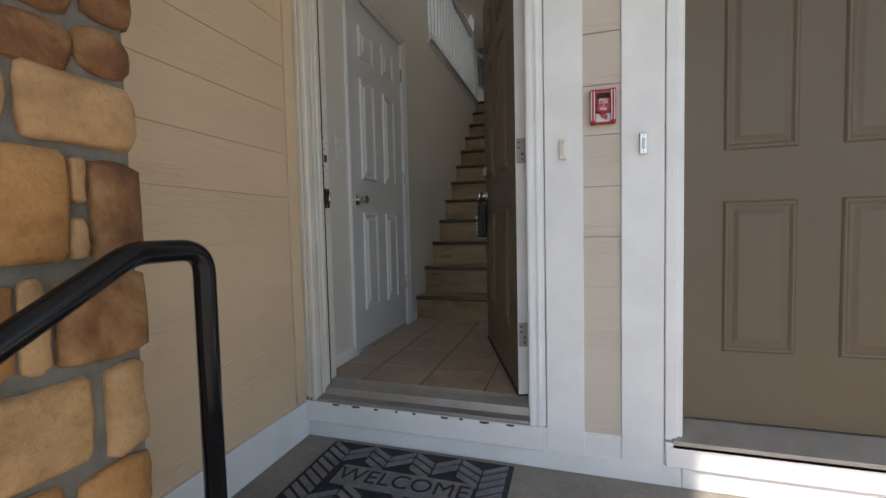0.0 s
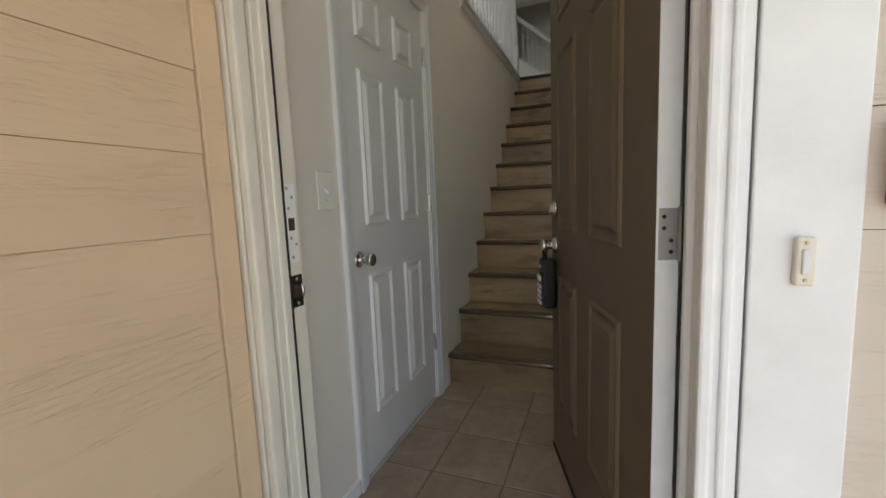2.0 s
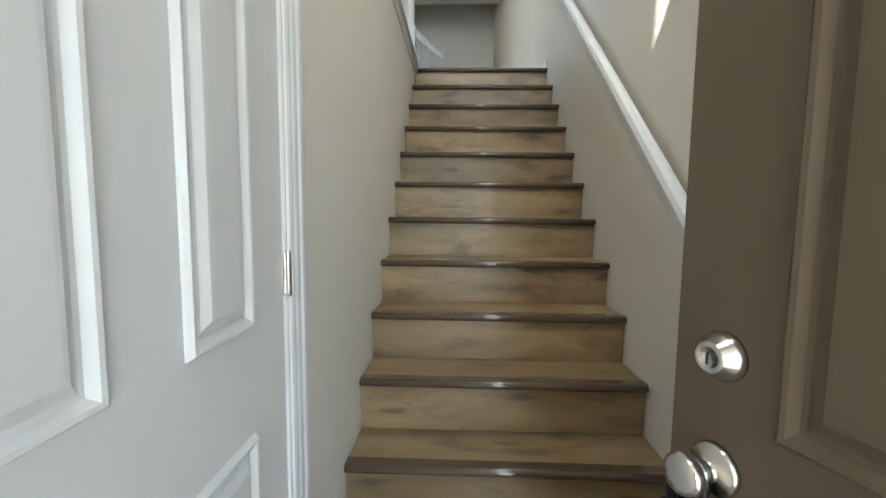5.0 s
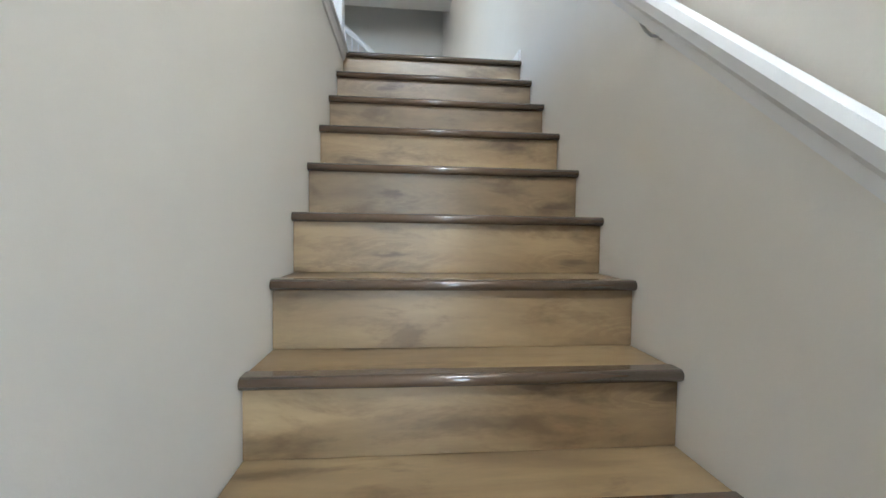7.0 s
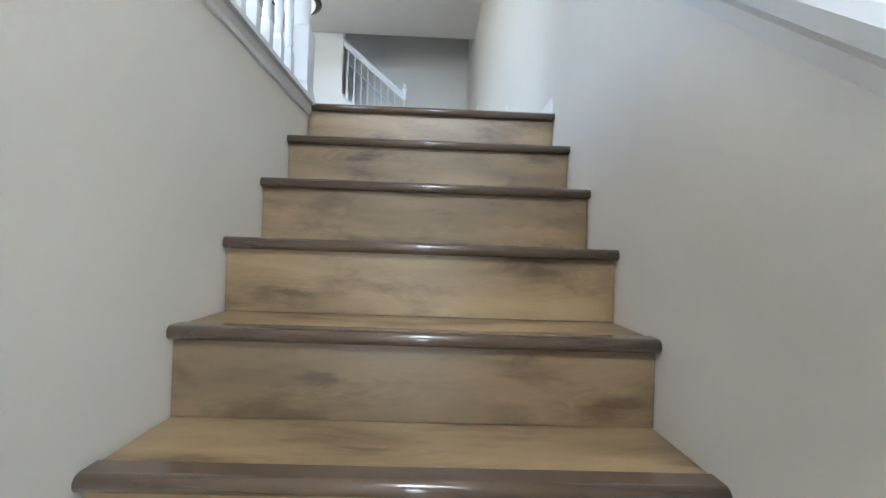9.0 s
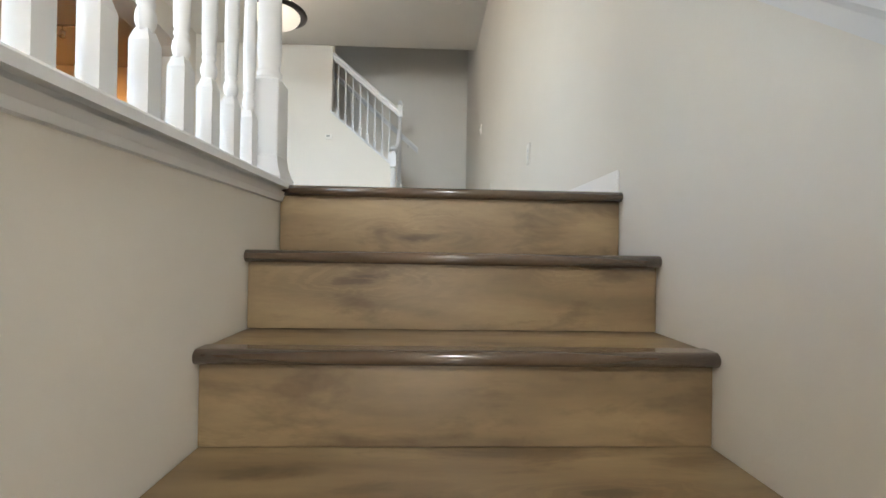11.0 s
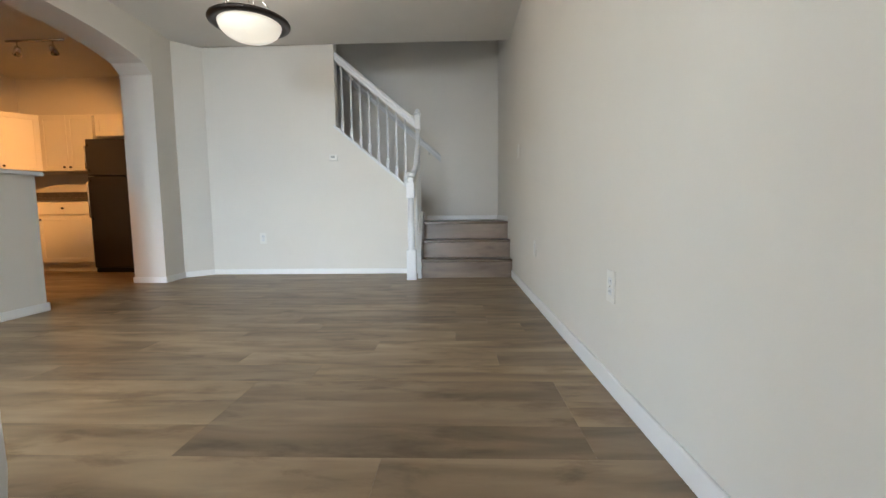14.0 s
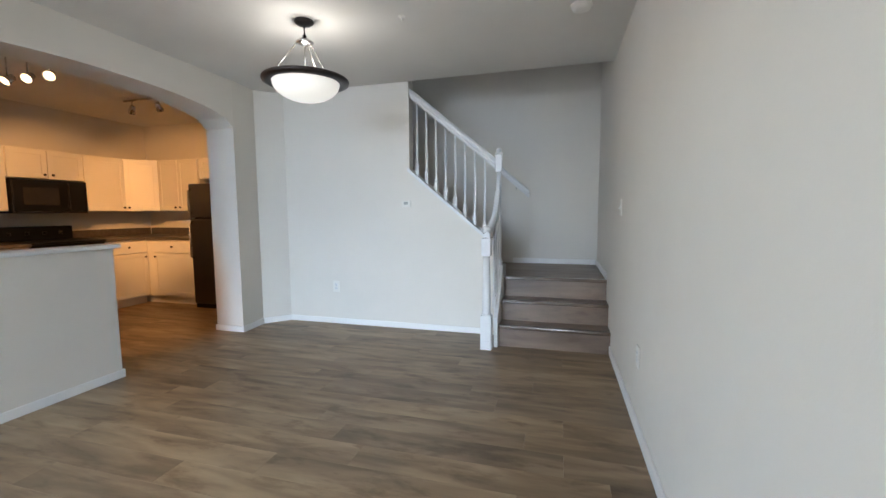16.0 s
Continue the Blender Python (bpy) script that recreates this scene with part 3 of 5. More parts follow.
pl = part("plate", bm_box(0.066, 0.0706, -1.338, -1.298, 0.94, 1.155, 0.0015), EXTWHITE, strike, "long paint-covered strike plate")
part("bolt_hole", bm_box(0.0698, 0.0712, -1.332, -1.308, 1.028, 1.062, 0.0006), RUST, pl, "rusty brown bolt hole")
for y, z in ((-1.33, 1.142), (-1.312, 1.118), (-1.328, 1.088), (-1.326, 1.008), (-1.308, 0.99), (-1.324, 0.955)):
    jamb_screw(pl, y, z)
pl = part("plate", bm_box(0.066, 0.0708, -1.338, -1.296, 0.815, 0.905, 0.0015), BRONZE, strike, "worn dark latch plate")
part("bolt_hole", bm_box(0.0702, 0.0714, -1.333, -1.312, 0.842, 0.878, 0.0006), RUST, pl, "rusty brown latch hole")
part("lip", bm_tube([(0.071, -1.302, 0.842), (0.0735, -1.298, 0.86), (0.071, -1.302, 0.878)], 0.005, 10), CHROME, pl, "shiny worn latch lip")
for z in (0.826, 0.894):
    jamb_screw(pl, -1.318, z)

front_boards = thing("front_trim", (1.28, FRONT, 0), "white trim boards flanking a narrow strip of lap siding", "trim", kind="structure")
part("board", bm_box(1.074, 1.209, FRONT - 0.016, FRONT + 0.014, -0.15, 2.5, 0.003), EXTWHITE, front_boards)
part("board", bm_box(1.336, 1.474, FRONT - 0.016, FRONT + 0.014, -0.15, 2.5, 0.003), EXTWHITE, front_boards)
part("base_board", bm_box(1.06, 1.5, FRONT - 0.011, FRONT + 0.013, -0.15, -0.064, 0.003), EXTWHITE, front_boards)
zs = [-0.063, 0.116, 0.298, 0.482, 0.664, 0.845, 1.028, 1.203, 1.385, 1.567, 1.75, 1.93, 2.11, 2.3, 2.5]
for a, b in zip(zs, zs[1:]):
    part("siding_board", bm_prism([(FRONT + 0.012, a), (FRONT - 0.008, a), (FRONT - 0.004, b - 0.0015), (FRONT + 0.012, b - 0.0015)], 0, 1.2095, 1.3355), STRIP, front_boards)
part("backing", bm_box(1.2095, 1.3355, FRONT + 0.0, FRONT + 0.0125, -0.06, 2.5), RUBBER, front_boards)

# second front door
d2 = thing("door_neighbour", (1.98, -1.36, -0.05), "closed taupe six-panel neighbour door in a white frame", "door", kind="structure")


def panel_door(parent, m, width, height, rects, material, thick=0.045, both=True, relief=0.62):
    """A moulded panel door: leaf with recessed grooves and raised fields, in the leaf's own axes (x along, y out of the face, z up)."""
    leaf = bm_box(0, width, -thick, 0.0, 0.0, height, 0.002)
    leaf.transform(m)
    out = part("leaf", leaf, material, parent)
    for x0, x1, z0, z1 in rects:
        bm = bmesh.new()
        # moulding: outer lip, groove, raised field
        prof = [(0.0, 0.0004), (0.002, 0.005), (0.007, 0.0115), (0.013, 0.0105), (0.022, 0.0015), (0.028, 0.0008), (0.033, 0.003), (0.046, 0.0125), (0.052, 0.013)]
        rings = []
        for inset, h in prof:
            rings.append([bm.verts.new((x, h * relief, z)) for x, z in ((x0 + inset, z0 + inset), (x1 - inset, z0 + inset), (x1 - inset, z1 - inset), (x0 + inset, z1 - inset))])
        for a, b in zip(rings, rings[1:]):
            for k in range(4):
                bm.faces.new((a[k], a[(k + 1) % 4], b[(k + 1) % 4], b[k]))
        bm.faces.new(rings[-1])
        bmesh.ops.recalc_face_normals(bm, faces=bm.faces[:])
        bm.transform(m)
        part("panel", bm, material, out)
    return out


def rects_for(w):
    out = []
    for z0, z1 in ((0.252, 0.778), (0.952, 1.585), (1.70, 1.885)):
        out += [(0.137, 0.352, z0, z1), (w - 0.352, w - 0.137, z0, z1)]
    return out


def axes(origin, along, outward):
    a, o = Vector(along).normalized(), Vector(outward).normalized()
    m = Matrix((a, o, Vector((0, 0, 1)))).transposed().to_4x4()
    return Matrix.Translation(origin) @ m


panel_door(d2, axes((2.358, -1.365, 0.0), (-1, 0, 0), (0, -1, 0)), 0.823, 2.03, rects_for(0.823), BROWN)
part("casing", join(bm_box(1.476, 1.515, FRONT - 0.02, FRONT + 0.03, -0.055, 2.12, 0.005), bm_box(1.512, 1.534, FRONT - 0.012, -1.3, -0.055, 2.09, 0.004)), EXTWHITE, d2)
part("casing", bm_box(2.358, 2.43, FRONT - 0.02, -1.3, -0.055, 2.12, 0.005), EXTWHITE, d2)
part("head", bm_box(1.515, 2.358, FRONT - 0.02, -1.3, 2.035, 2.12, 0.005), EXTWHITE, d2)
part("sill", join(bm_prism([(FRONT - 0.03, -0.075), (FRONT - 0.03, -0.05), (-1.37, -0.004), (-1.30, -0.004), (-1.30, -0.075)], 0, 1.50, 2.38)), ALU, d2, "worn grey threshold")
part("sill_board", bm_box(1.476, 2.44, FRONT - 0.03, FRONT + 0.012, -0.147, -0.06, 0.005), EXTWHITE, d2)
part("lower_board", bm_box(1.531, 4.2, FRONT - 0.014, FRONT + 0.013, PORCH, -0.15, 0.004), EXTWHITE, d2)

# lap siding on the porch's side wall
side = thing("wall_porch_side", (-0.05, -1.9, PORCH), "tan lap siding wall with a white base board beside the porch", "wall", kind="structure")
# The tall far box is added out of view to bound the porch's sun patch.
part("sheathing", join(bm_box(-0.15, -0.012, -3.4, FRONT + 0.01, -0.8, 2.5), bm_box(-0.15, -0.012, -5.0, -3.4, -0.8, 5.2)), SIDING, side)
z = -0.063
for k in range(14):
    part("siding_board", bm_prism([(-0.012, z), (0.003, z), (-0.0005, z + 0.1825), (-0.012, z + 0.1825)], 1, -2.44, -1.512), SIDING, side)
    z += 0.1835
part("corner_board", bm_box(-0.012, 0.009, -1.509, -1.444, -0.06, 2.5, 0.003), SIDING, side)
part("base_board", bm_box(-0.012, 0.014, -2.42, -1.443, PORCH, -0.065, 0.004), EXTWHITE, side, "white base board")

# ---- the open entry door ----
door = thing("entry_door", (0.953, -1.33, 0.012), "open taupe six-panel entry door with satin nickel hardware", "door")
DM = axes((0.953, -1.33, 0.012), (-0.318, 0.948, 0), (-0.948, -0.318, 0))
panel_door(door, DM, 0.912, 2.03, [(x0, x1, z0, z1) for z0, z1 in ((0.252, 0.775), (0.955, 1.585), (1.70, 1.885)) for x0, x1 in ((0.165, 0.402), (0.547, 0.776))], BROWN, relief=0.8)


def placed(bm, m):
    bm.transform(m)
    return bm


part("hinge_edge", placed(bm_box(-0.0025, 0.002, -0.044, -0.001, 0.0, 2.03), DM), EXTWHITE, door, "pale painted door edge")
part("sweep", placed(bm_box(0.0, 0.912, -0.046, 0.004, -0.008, 0.012, 0.002), DM), RUBBER, door, "black door sweep")
for z in (0.25, 1.0, 1.8):
    hz = part("hinge", placed(bm_box(-0.0045, -0.0025, -0.04, -0.004, z - 0.05, z + 0.05, 0.001), DM), HINGE, door, "dull silver butt hinge")
    part("knuckle", placed(bm_lathe([(0.007, z - 0.052), (0.0075, z - 0.05), (0.0075, z + 0.05), (0.007, z + 0.053)], 12, Matrix.Translation((-0.006, -0.047, 0))), DM), HINGE, hz)
    for dz in (-0.034, -0.012, 0.012, 0.034):
        part("screw", placed(bm_lathe([(0.0042, 0), (0.0042, 0.0012), (0.002, 0.0016)], 8, Matrix.Translation((-0.0045, -0.014 if dz > 0 else -0.028, z + dz)) @ pose(0, 0, 0, 0, -90, 0)), DM), BRONZE, hz)
OUT = pose(0, 0, 0, -90, 0, 0)     # turns a lathe's z to the leaf's outward axis
bolt = part("deadbolt", placed(bm_lathe([(0.031, 0), (0.031, 0.006), (0.027, 0.012), (0.02, 0.024), (0.019, 0.026), (0.012, 0.0265), (0.012, 0.024)], 28, Matrix.Translation((0.842, 0, 1.03)) @ OUT), DM), CHROME, door, "satin nickel deadbolt")
part("keyway", placed(bm_box(0.8405, 0.8435, 0.0265, 0.0275, 1.022, 1.038), DM), RUBBER, bolt)
knob = part("knob", placed(bm_lathe([(0.033, 0), (0.033, 0.005), (0.029, 0.011), (0.015, 0.014), (0.013, 0.03), (0.021, 0.036), (0.027, 0.046), (0.0265, 0.056), (0.02, 0.062), (0.009, 0.063)], 28, Matrix.Translation((0.842, 0, 0.885)) @ OUT), DM), CHROME, door, "satin nickel door knob")

lock = thing("key_lockbox", (0.70, -0.55, 0.70), "black key lockbox with silver buttons hanging on the door knob", "lockbox")
LM = DM @ pose(0.842, 0.024, 0.0, 0, 0, 0)
part("shackle", placed(bm_tube([(-0.021, 0.02, 0.83), (-0.023, 0.02, 0.86), (-0.02, 0.02, 0.885), (-0.010, 0.02, 0.90), (0, 0.02, 0.904), (0.010, 0.02, 0.90), (0.02, 0.02, 0.885), (0.023, 0.02, 0.86), (0.021, 0.02, 0.83)], 0.006, 10), LM), BLACK, lock)
body_ = part("body", placed(join(bm_box(-0.038, 0.038, -0.016, 0.034, 0.635, 0.835, 0.010, 4), bm_box(-0.035, 0.035, 0.02, 0.042, 0.642, 0.775, 0.008, 3), bm_box(-0.033, 0.033, 0.02, 0.038, 0.785, 0.826, 0.006, 3)), LM), BLACK, lock)
part("label_strip", placed(bm_box(-0.029, 0.029, 0.0412, 0.0432, 0.746, 0.766, 0.006, 3), LM), KEY, lock, "silver oval name strip")
part("dark_window", placed(bm_box(-0.006, 0.022, 0.0376, 0.039, 0.795, 0.806, 0.001), LM), KEY, lock)
btn = placed(bm_box(-0.0088, 0.0088, 0.0, 0.006, -0.0075, 0.0075, 0.0028, 2), LM.to_3x3().to_4x4())
btn_mesh = mesh_of("button", btn, KEY)
for r in range(4):
    for c in range(3):
        piece("button", btn_mesh, LM @ Vector((-0.0225 + 0.0225 * c, 0.0405, 0.658 + 0.0222 * r)), lock)

# ---- the closet door ----
closet = thing("closet_door", (0, -0.56, 0.01), "closed white six-panel closet door with a nickel knob", "door")
CM = axes((-0.006, -0.922, 0.012), (0, 1, 0), (1, 0, 0))
panel_door(closet, CM, 0.729, 2.028, [(0.10, 0.284, 0.222, 0.80), (0.41, 0.59, 0.222, 0.80), (0.10, 0.284, 0.996, 1.585), (0.41, 0.59, 0.996, 1.585), (0.10, 0.284, 1.70, 1.885), (0.41, 0.59, 1.70, 1.885)], DOORWHITE, 0.036, relief=1.0)
kn = part("knob", placed(bm_lathe([(0.032, 0), (0.032, 0.004), (0.026, 0.010), (0.014, 0.013), (0.013, 0.03), (0.019, 0.035), (0.024, 0.05), (0.024, 0.062), (0.021, 0.0645), (0.008, 0.063)], 28, Matrix.Translation((0.035, 0, 0.87)) @ OUT), CM), CHROME, closet, "satin nickel knob")
for z in (0.31, 1.07, 1.805):
    part("hinge", placed(join(bm_box(0.7285, 0.7375, -0.004, 0.006, z - 0.045, z + 0.045, 0.002), bm_lathe([(0.0055, z - 0.048), (0.0065, z - 0.045), (0.0065, z + 0.045), (0.0055, z + 0.048)], 10, Matrix.Translation((0.734, 0.009, 0)))), CM), CHROME, closet, "nickel butt hinge")
casing = thing("closet_casing", (0, -0.56, 0), "white moulded casing round the closet door", "trim", kind="structure")


def casing_bar(y0, y1, z0, z1, vertical, flip):
    """Stepped moulding: thick at the outer edge, ogee towards the opening."""
    w = (y1 - y0) if vertical else (z1 - z0)
    prof = [(0, 0), (0, 0.016), (0.008, 0.018), (0.022, 0.017), (0.028, 0.013), (0.042, 0.012), (0.05, 0.009), (0.058, 0.009), (w, 0.006), (w, 0)]
    if vertical:
        pts = [(h, (y1 - u) if flip else (y0 + u)) for u, h in prof]
        return bm_prism(pts, 2, z0, z1)
    return bm_prism([(h, z1 - u) for u, h in prof], 1, y0, y1)


part("side", casing_bar(-0.993, -0.928, 0.0, 2.105, True, False), WHITE, casing)
part("side", casing_bar(-0.184, -0.119, 0.0, 2.105, True, True), WHITE, casing)
part("head", casing_bar(-0.992, -0.12, 2.04, 2.106, False, False), WHITE, casing)
part("stop", join(bm_box(-0.12, -0.002, -0.9275, -0.923, 0, 2.045), bm_box(-0.12, -0.002, -0.192, -0.185, 0, 2.045), bm_box(-0.12, -0.002, -0.9275, -0.185, 2.041, 2.046)), WHITE, casing)


def wall_plate(name, m, label, kind, size=(0.078, 0.124)):
    """Cover plate in its own axes: x along the wall, y out, z up."""
    w, h = size
    th = thing(name, m.translation, label, kind)
    part("plate", placed(bm_box(-w / 2, w / 2, 0.0, 0.007, -h / 2, h / 2, 0.0035), m), PLATE, th)
    if kind == "light switch":
        part("slot", placed(bm_box(-0.006, 0.006, 0.0065, 0.0078, -0.013, 0.013, 0.0005), m), WHITE, th)
        part("toggle", placed(bm_prism([(0.004, -0.004), (0.02, -0.012), (0.021, -0.006), (0.007, 0.009)], 0, -0.0042, 0.0042), m), WHITE, th)
        zz = (-0.03, 0.03)
    else:
        for z in (-0.02, 0.02):
            sk = part("socket", placed(bm_box(-0.017, 0.017, 0.0065, 0.0085, z - 0.0135, z + 0.0135, 0.0008), m), WHITE, th)
            for x in (-0.0065, 0.0065):
                part("slot", placed(bm_box(x - 0.001, x + 0.001, 0.0084, 0.0089, z - 0.004, z + 0.005), m), RUBBER, sk)
        zz = (0.0,)
    for z in zz:
        part("screw", placed(bm_lathe([(0.0032, 0), (0.0032, 0.001), (0.0015, 0.0014)], 10, Matrix.Translation((0, 0.007, z)) @ OUT), m), CHROME, th)
    return th


wall_plate("light_switch", axes((0, -1.076, 1.14), (0, 1, 0), (1, 0, 0)), "almond toggle light switch beside the closet door", "light switch")
wall_plate("light_switch", axes((W, 6.0, 3.62), (0, -1, 0), (-1, 0, 0)), "white light switch on the long greige wall", "light switch")
wall_plate("power_outlet", axes((W, 3.62, 2.77), (0, -1, 0), (-1, 0, 0)), "white power outlet low on the long wall", "outlet")
wall_plate("power_outlet", axes((W, 5.15, 2.78), (0, -1, 0), (-1, 0, 0)), "white power outlet low on the long wall", "outlet")
wall_plate("power_outlet", axes((-1.75, 6.72, 2.78), (-1, 0, 0), (0, -1, 0)), "white power outlet on the living room wall", "outlet")
th = thing("thermostat", (-0.90, 6.72, 3.68), "small white thermostat on the living room wall", "thermostat")
part("body", bm_box(-0.95, -0.855, 6.698, 6.72, 3.645, 3.712, 0.004), PLATE, th)
part("screen", bm_box(-0.93, -0.885, 6.6965, 6.699, 3.672, 3.70, 0.001), SCREEN, th, "grey liquid crystal screen")

# ---- porch fittings ----
pull = thing("fire_alarm_pull", (1.276, FRONT, 1.12), "red fire alarm pull station with white lettering", "fire alarm")
px, pz = 1.276, 1.121
part("back_plate", bm_box(px - 0.043, px + 0.043, FRONT - 0.03, FRONT - 0.005, pz - 0.06, pz + 0.06, 0.006, 3), RED, pull)
for s in (-1, 1):
    part("side_rail", bm_box(px + s * 0.033 - 0.009, px + s * 0.033 + 0.009, FRONT - 0.042, FRONT - 0.028, pz - 0.058, pz + 0.058, 0.006, 3), RED, pull)
    for dx in (-0.006, 0.004):
        part("white_stripe", bm_box(px + s * 0.033 + dx - 0.0014, px + s * 0.033 + dx + 0.0014, FRONT - 0.0428, FRONT - 0.041, pz - 0.05, pz + 0.05), WHITEINK, pull)
part("recess", bm_box(px - 0.022, px + 0.022, FRONT - 0.0315, FRONT - 0.0295, pz + 0.024, pz + 0.044, 0.003), RUBBER, pull)
handle = part("pull_handle", join(bm_box(px - 0.023, px + 0.023, FRONT - 0.04, FRONT - 0.028, pz - 0.022, pz + 0.026, 0.004, 3), bm_box(px - 0.012, px + 0.012, FRONT - 0.046, FRONT - 0.03, pz - 0.03, pz - 0.018, 0.005, 3)), RED, pull)
part("white_panel", bm_box(px - 0.024, px + 0.024, FRONT - 0.0312, FRONT - 0.0302, pz - 0.054, pz - 0.026, 0.0003), KEY, pull)
part("red_flag", bm_prism([(px - 0.012, pz - 0.03), (px + 0.016, pz - 0.032), (px + 0.012, pz - 0.048), (px - 0.002, pz - 0.043)], 1, FRONT - 0.0325, FRONT - 0.0310), RED, pull)


def words(name, text, size, m, material, parent, extrude=0.0006):
    c = bpy.data.curves.new(name, "FONT")
    c.body, c.size, c.extrude = text, size, extrude
    c.align_x, c.align_y = "CENTER", "CENTER"
    tmp = bpy.data.objects.new("tmp", c)
    scene.collection.objects.link(tmp)
    me = bpy.data.meshes.new_from_object(tmp.evaluated_get(bpy.context.evaluated_depsgraph_get()))
    bpy.data.objects.remove(tmp)
    me.transform(m)
    me.materials.clear()
    me.materials.append(material)
    ob = new(name, me)
    return under(ob, parent)


UPRIGHT = pose(0, 0, 0, 90, 0, 0)
for k, (text, size) in enumerate((("PULL", 0.0125), ("IN CASE", 0.008), ("OF", 0.008), ("FIRE", 0.0125))):
    words("lettering", text, size, pose(px, FRONT - 0.0406, pz + 0.019 - 0.0105 * k) @ UPRIGHT, WHITEINK, handle)


def doorbell(x, z, shell):
    th = thing("doorbell", (x, FRONT, z), "small rectangular doorbell button on white trim" if shell is IVORY else "small nickel doorbell button on white trim", "doorbell", group="doorbells")
    part("housing", bm_box(x - 0.0125, x + 0.0125, FRONT - 0.03, FRONT - 0.015, z - 0.037, z + 0.037, 0.004, 3), shell, th)
    part("button", bm_box(x - 0.0055, x + 0.0055, FRONT - 0.034, FRONT - 0.028, z - 0.019, z + 0.019, 0.002), WHITE, th)
    for dz in (-0.028, 0.028):
        part("screw", bm_lathe([(0.003, 0), (0.003, 0.0012), (0.001, 0.0016)], 8, Matrix.Translation((x, FRONT - 0.03, z + dz)) @ pose(0, 0, 0, 90, 0, 0)), BRASS, th)


doorbell(1.140, 0.982, IVORY)
doorbell(1.405, 0.982, CHROME)

rail = thing("porch_handrail", (0.43, -2.34, PORCH), "glossy black bent pipe handrail beside the porch steps", "handrail")


def bend(a, corner, b, r, n=7):
    """Points of a rounded corner between two straight bars."""
    a, c, b = Vector(a), Vector(corner), Vector(b)
    p, q = c + (a - c).normalized() * r, c + (b - c).normalized() * r
    return [p.lerp(c, k / n).lerp(c.lerp(q, k / n), k / n) for k in range(n + 1)]


A, B, C, D = Vector((0.43, -2.352, PORCH)), Vector((0.43, -2.352, 0.675)), Vector((0.43, -2.50, 0.675)), Vector((0.43, -3.28, 0.20))
part("pipe", bm_tube([A] + bend(A, B, C, 0.055) + bend(B, C, D, 0.03) + [D, D + Vector((0, -0.06, -0.06)), D + Vector((0, -0.06, -1.0))], 0.0215, 18), BLACKPIPE, rail)
part("base_flange", bm_lathe([(0.05, 0), (0.05, 0.006), (0.03, 0.012), (0.024, 0.02)], 20, Matrix.Translation(A)), BLACKPIPE, rail)


def doormat(name, x0, x1, y0, y1, dark, light, label, text):
    z = PORCH
    th = thing(name, ((x0 + x1) / 2, (y0 + y1) / 2, z), label, "doormat")
    part("backing", bm_box(x0, x1, y0, y1, z, z + 0.008, 0.003), dark, th)
    cx0, cx1 = x0 + 0.14, x1 - 0.12
    cy0, cy1 = y0 + 0.17, y1 - 0.15
    # leaning strips in columns, like a herringbone
    cols = 8
    cw = (x1 - x0 - 0.03) / cols
    strips = bmesh.new()
    for c in range(cols):
        sgn = 1 if c % 2 else -1
        n = int((y1 - y0) / 0.042) + 3
        for k in range(-2, n):
            xa, xb = x0 + 0.015 + c * cw + 0.004, x0 + 0.015 + (c + 1) * cw - 0.004
            ya = y0 + 0.015 + k * 0.042
            sl = sgn * 0.055
            quad = [(xa, ya - sl / 2), (xb, ya + sl / 2), (xb, ya + sl / 2 + 0.027), (xa, ya - sl / 2 + 0.027)]
            if min(q[1] for q in quad) < y0 + 0.008 or max(q[1] for q in quad) > y1 - 0.008:
                continue
            if text and xb > cx0 and xa < cx1 and quad[2][1] > cy0 and quad[0][1] < cy1:
                continue
            b = bm_prism(quad, 2, z + 0.006, z + 0.0135)
            me = bpy.data.meshes.new("t")
            b.to_mesh(me)
            b.free()
            strips.from_mesh(me)
            bpy.data.meshes.remove(me)
    part("pattern", strips, light, th, "woven chevron strips")
    if text:
        pl = part("name_panel", bm_box(cx0, cx1, cy0 + 0.01, cy1 - 0.01, z + 0.006, z + 0.0135, 0.003), light, th)
        words("lettering", text, 0.105, pose((cx0 + cx1) / 2, (cy0 + cy1) / 2, z + 0.0142), dark, pl)
    return th


doormat("doormat", 0.17, 0.95, -1.93, -1.47, MAT_DARK, MAT_LIGHT, "charcoal doormat with grey chevrons and the word WELCOME", "WELCOME")
doormat("doormat", 1.62, 2.36, -1.95, -1.50, MAT_PINK, WHITEINK, "faded red patterned doormat lying in the sun", "")

# ---- stone pillar ----
pillar = thing("stone_pillar", (0.18, -3.2, -0.78), "pillar clad in tan and rust ledge stones with grey mortar", "stone pillar", kind="structure")
# The core's far stretch is unseen, lengthened to hold sun off the porch.
part("mortar", bm_box(-0.0, 0.343, -4.2, -2.432, -0.8, 2.5), MORTAR, pillar)
rs = random.Random(11)


